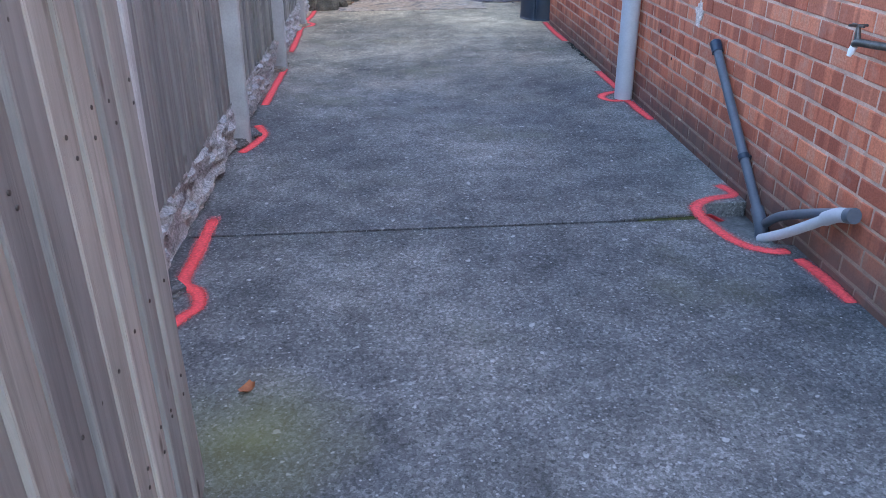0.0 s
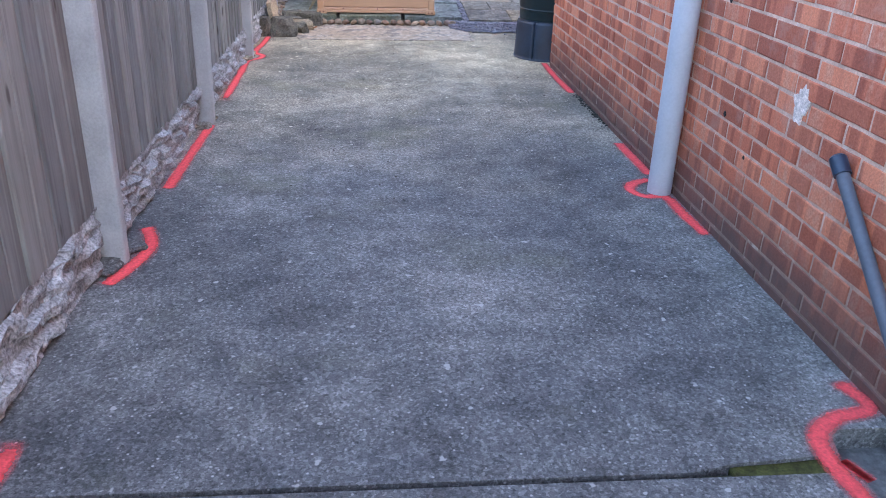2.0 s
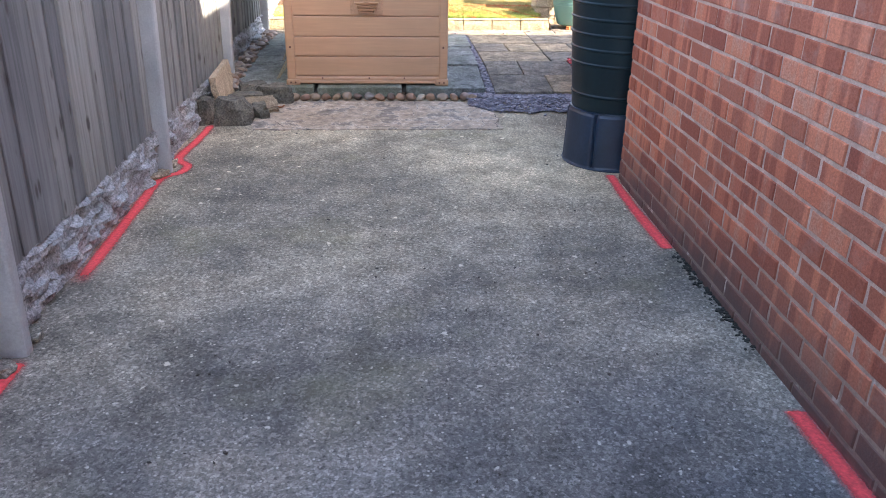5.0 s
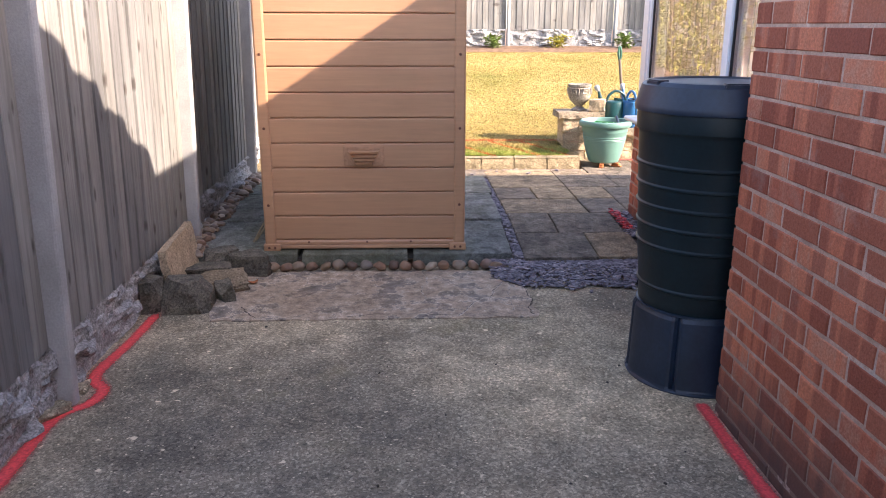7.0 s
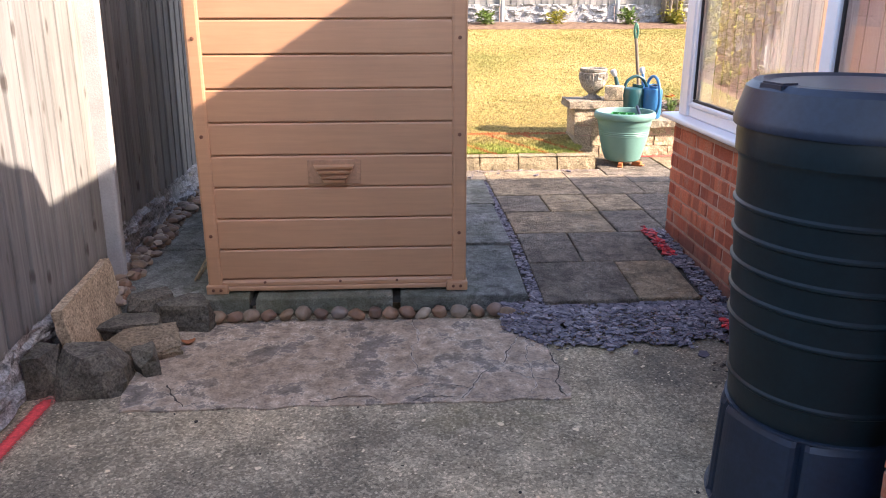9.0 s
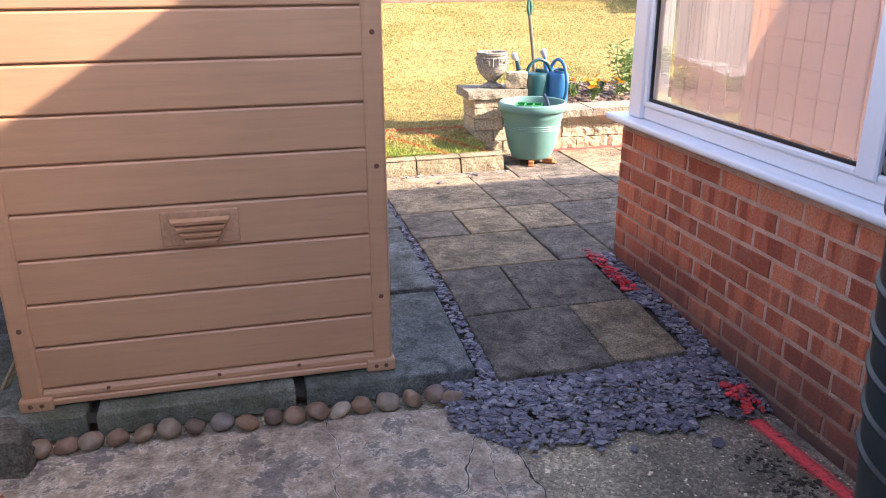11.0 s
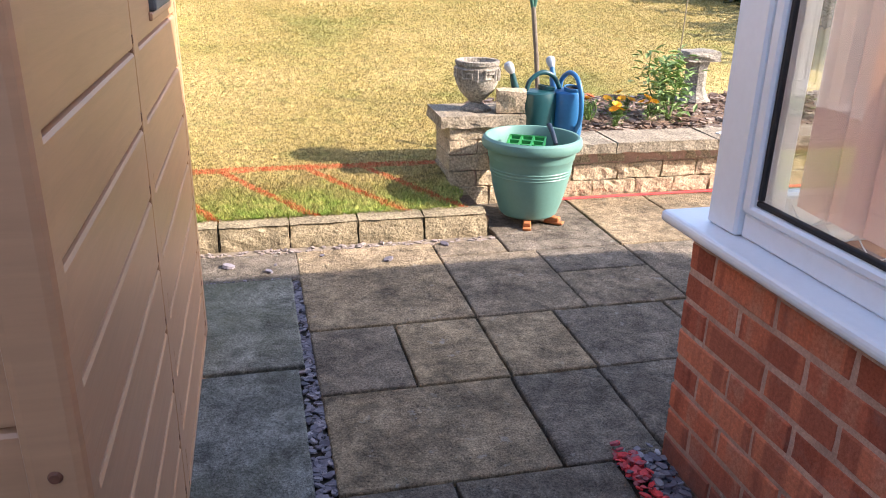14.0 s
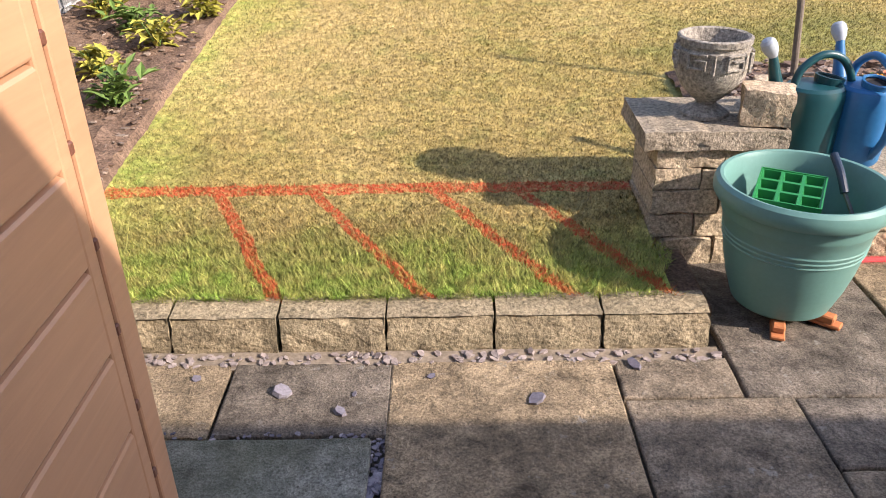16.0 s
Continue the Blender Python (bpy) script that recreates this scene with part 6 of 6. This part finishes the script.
def small_plant(x, y, z, h, r, count, label, category, group="", leafmat=None, flower=None, flowers=0, seed=0, size=0.045):
    g = random.Random(seed)
    e = empty("plant", x, y, z, 0, label, category, group)
    tips = []
    for k in range(5):
        d = rand_dir(g, 1.0, 2.5)
        pts = [Vector((0, 0, -0.02)), d * h * 0.5 + Vector((0, 0, h * 0.1)), Vector((d.x * r * 1.1, d.y * r * 1.1, h * g.uniform(0.7, 1.0)))]
        tips.append(pts)
        part("stem", tube(arc(pts, 4), [0.006 - 0.0004 * i for i in range(9)], 6), GREEN, e)
    verts, faces = [], []
    for k in range(count):
        pts = g.choice(tips)
        t = g.random() ** 0.7
        p = pts[0].lerp(pts[2], t) + Vector((g.gauss(0, r * 0.3), g.gauss(0, r * 0.3), g.gauss(0, h * 0.06)))
        d = rand_dir(g)
        leaf(verts, faces, p, d, Vector((0, 0, 1)) - d * d.z, size * g.uniform(0.6, 1.4), size * g.uniform(0.35, 0.6))
    joined("leaves", verts, faces, leafmat or GREEN, e)
    for k in range(flowers):
        bm = bmesh.new()
        for ring, rr in ((10, 0.02), (8, 0.014), (5, 0.007)):
            for i in range(ring):
                a = 6.283 * i / ring + rr
                d = Vector((math.cos(a), math.sin(a), 0.4 + (0.02 - rr) * 40))
                s = Vector((-math.sin(a), math.cos(a), 0))
                q = [d * rr * 0.1, d * rr + s * 0.006, d * rr * 1.25, d * rr - s * 0.006]
                bm.faces.new([bm.verts.new(v) for v in q])
        ob = part("flower", bm, flower, e, "orange marigold bloom")
        ob.matrix_local = pose(g.gauss(0, r * 0.6), g.gauss(0, r * 0.6), h * g.uniform(0.8, 1.15), g.uniform(-25, 35), g.uniform(-25, 25), 0)
        ob.scale = (1.3, 1.3, 1.3)
    return e


for i, (x, y, n) in enumerate(((3.08, 13.28, 3), (3.2, 13.5, 3), (3.36, 13.38, 4), (3.3, 13.62, 2), (3.02, 13.55, 1))):
    small_plant(x, y, 0.41, 0.12, 0.07, 120, "low marigold plant with orange blooms", "flower", "marigolds in the bed", GREEN, ORANGE, n, i + 20, 0.028)
small_plant(2.98, 13.42, 0.41, 0.14, 0.05, 60, "small plant with rust red blooms", "flower", "", GREEN, RUST, 2, 31, 0.03)
small_plant(3.52, 13.42, 0.41, 0.40, 0.2, 330, "leafy green tomato plant on a cane", "plant", "", simple("tomato_leaf", (0.20, 0.31, 0.10), 0.6, 0.3, 15), None, 0, 40, 0.07)
ob = part("cane", tube([(0, 0, 0), (0.015, 0, 0.75)], 0.004, 6), STICK)
ob.matrix_world = pose(3.58, 13.5, 0.40)
tagged(ob, "thin garden cane holding up the tomato plant", "cane")
bath = empty("bird_bath", 3.96, 13.9, 0.42, 0, "weathered stone bird bath with a shell bowl", "bird bath")
smooth(part("pedestal", lathe([(0.12, -0.03), (0.12, 0.02), (0.095, 0.05), (0.075, 0.1), (0.072, 0.24), (0.09, 0.29)], 10), URN, bath))
bm = rough_stone(0.24, 0.2, 0.07, 8, 5, 0.10, 0.7)
ob = part("bowl", bm, URN, bath)
ob.location.z = 0.28
for i in range(16):
    g = random.Random(60 + i)
    x, y = (g.uniform(2.5, 4.6), g.uniform(13.15, 14.0))
    s = g.uniform(0.03, 0.09)
    ob = part("stone", rough_stone(s, s * 0.8, s * 0.55, 70 + i, 2, 0.1, 0.7), BUFF_ROCK if i % 3 else ROCK)
    ob.matrix_world = pose(x, y, 0.395 + 0.02 * (y - 13.05), 0, 0, g.uniform(0, 180))
    tagged(ob, "small rough stone lying on the soil", "stone", "stones in the flower bed")
clods = empty("soil_clods", 0, 14, 0.3, 0, "small stones and clods strewn on the soil beds", "soil clods", kind="stuff")
verts, faces = [], []
g = random.Random(9)
for _ in range(1500):
    y = 13.1 + 6 * g.random() ** 2
    x = g.uniform(-0.85, XB(y) - 0.01)
    chip(verts, faces, x, y - 14, zl(y) + 0.015 - 0.3, g.uniform(0.004, 0.024), g)
for _ in range(3200):
    y = g.uniform(13.08, 14.12)
    chip(verts, faces, g.uniform(2.4, 5.5), y - 14, 0.41 + 0.03 * (y - 13.05) - 0.3, 0.006 + 0.03 * g.random() ** 2, g)
joined("clods", verts, faces, chip_mat("mixed_clods", (0.10, 0.06, 0.04), (0.19, 0.12, 0.08), (0.07, 0.045, 0.032), (0.34, 0.27, 0.21), (0.15, 0.085, 0.055)), clods)
for i, (x, y) in enumerate(((-0.12, 13.75), (-0.3, 14.1), (-0.15, 14.5), (-0.35, 14.75), (-0.05, 15.0), (-0.3, 15.4), (-0.5, 13.6), (-0.12, 15.9), (-0.6, 15.0), (-0.4, 16.6))):
    small_plant(x, y, zl(y) + 0.01, 0.14, 0.12, 110, "low yellow-green leafy plant in the soil", "plant", "low plants in the side bed", YELLOW_LEAF if i % 3 else GREEN, None, 0, 80 + i, 0.075)
for i, x in enumerate((2.1, 3.3, 4.6, 5.4, 6.6)):
    small_plant(x, 20.4, zl(20.4), 0.25, 0.2, 160, "low leafy plant at the foot of the far fence", "plant", "plants at the far fence", YELLOW_LEAF if i % 2 else GREEN, None, 0, 90 + i, 0.1)


def climber(name, x0, x1, y0, y1, z0, z1, count, seed, label, category, mat, size):
    g = random.Random(seed)
    e = empty(name, (x0 + x1) / 2, (y0 + y1) / 2, z0, 0, label, category)
    for k in range(9):
        x, y = g.uniform(x0, x1) - e.location.x, y0 + (y1 - y0) * (k + 0.5) / 9 - e.location.y
        part("stem", tube(arc([(x, y, -0.05), (x + g.gauss(0, 0.08), y + g.gauss(0, 0.15), (z1 - z0) * 0.5), (x, y + g.gauss(0, 0.3), (z1 - z0) * 0.9)], 4), [0.03 - 0.0028 * i for i in range(9)], 6), SHAFT, e)
    verts, faces = [], []
    for k in range(count):
        x, y, z = g.uniform(x0, x1), g.uniform(y0, y1), z0 + (z1 - z0) * g.random()
        if noise.noise(Vector((y * 1.6, z * 1.8, seed))) < -0.22:
            continue
        top = z0 + (z1 - z0) * (0.8 + 0.35 * noise.noise(Vector((y * 0.9, x, seed))))
        if z > top:
            continue
        d = rand_dir(g, -0.8, 0.6)
        leaf(verts, faces, Vector((x, y, z)) - e.location, d, Vector((0, 0, 1)) - d * d.z, size * g.uniform(0.6, 1.5), size * g.uniform(0.5, 0.9))
    joined("leaves", verts, faces, mat, e)
    return e


climber("hedge", -0.86, -0.35, 15.4, 20.4, 0.55, 3.1, 9000, 7, "yellow-green leafy climber over the side fence", "hedge", YELLOW_LEAF, 0.085)
climber("climber", 5.25, 5.6, 20.5, 20.66, 1.0, 2.6, 700, 8, "pale green climber on the far fence", "climber", YELLOW_LEAF, 0.08)

HEDGE_GREEN = simple("dark_hedge_leaf", (0.045, 0.07, 0.025), 0.6, 0.35, 9)
climber("hedge", 7.1, 8.3, 14.4, 20.4, 0.45, 2.0, 9000, 12, "dark green clipped hedge beside the lawn", "hedge", HEDGE_GREEN, 0.16)

# ---- the far fence ----
YF, ZF = 20.72, 1.0
far_x = [-1.0 + 2.06 * k + 1.33 for k in range(-1, 7)]
fb = feather_board(0.11, 1.55)
for i, x in enumerate(far_x):
    fence_post(x, YF - 0.03, ZF - 0.05, 1.95, True)
for i, (a, b) in enumerate(zip(far_x, far_x[1:])):
    bay = empty("timber_fence", (a + b) / 2, YF, ZF, -90, "sunlit pale featheredge board fence panel on a stone-faced base", "fence", "far boundary fence panels")
    length = b - a - 0.1
    ob = gravel_board(length, 40 + i * 2.3, bay, Matrix.Diagonal((1.4, 1, 1.35, 1)))
    n = round(length / 0.11)
    for k in range(n):
        ob = new("board", fb)
        ob.parent = bay
        ob.matrix_local = pose(rnd.uniform(-0.002, 0.004), -length / 2 + (k + 0.5) * length / n, 0.31 + rnd.uniform(-0.01, 0.01), 0, 0, rnd.uniform(-2, 2))
# plain timber fence on the far side that closes the garden
close = part("wall_garden_side", boxed(12.9, 13.0, 10.5, 20.7, 0.2, 2.6), TIMBER, None, "plain weathered timber boundary fence")
tagged(close, category="fence", kind="structure")

# ---- bricks, last ----
full = {}


def lay(parent, xf, y0, y1, z0, z1, inside, phase=ZPHASE, course=COURSE):
    """Stretcher bond on the face x = xf; bricks for which inside(y, z) holds are objects of their own, the rest one mesh."""
    verts, faces = [], []
    ox, oy, oz = parent.matrix_world.translation
    row = int(math.floor((z0 - phase) / course))
    while True:
        zb = phase + row * course + JOINT / 2
        zt = zb + course - JOINT
        if zt > z1 + 0.02:
            break
        y = y1 + (BLEN / 2 if row % 2 else 0)
        while y > y0:
            b, a = min(y, y1), max(y - BLEN, y0)
            y -= BLEN
            a += JOINT
            if b - a < 0.03:
                continue
            jut = rnd.uniform(-0.0022, 0.0022)
            if inside((a + b) / 2, (zb + zt) / 2):
                key = (round(b - a, 3), rnd.randrange(6))
                if key not in full:
                    full[key] = brick_mesh(b - a, len(full))
                ob = new("brick", full[key])
                ob.parent = parent
                ob.matrix_local = Matrix.Translation((xf + jut - ox, (a + b) / 2 - oy, (zb + zt) / 2 - oz))
            else:
                brick_box(verts, faces, xf + jut - ox, xf + 0.05 - ox, a - oy, b - oy, zb - oz, zt - oz)
        row += 1
    if verts:
        tagged(joined("brickwork", verts, faces, BRICK, parent), kind="stuff")


lay(house, XW, -3.0, YW, -0.06, 2.42, lambda y, z: 2.2 < y < 7.94 and z < 0.86)
lay(ext, XE, YW + 0.02, YE, -0.06, 0.775, lambda y, z: True, 0.122 - 2 * 0.0775, 0.0775)
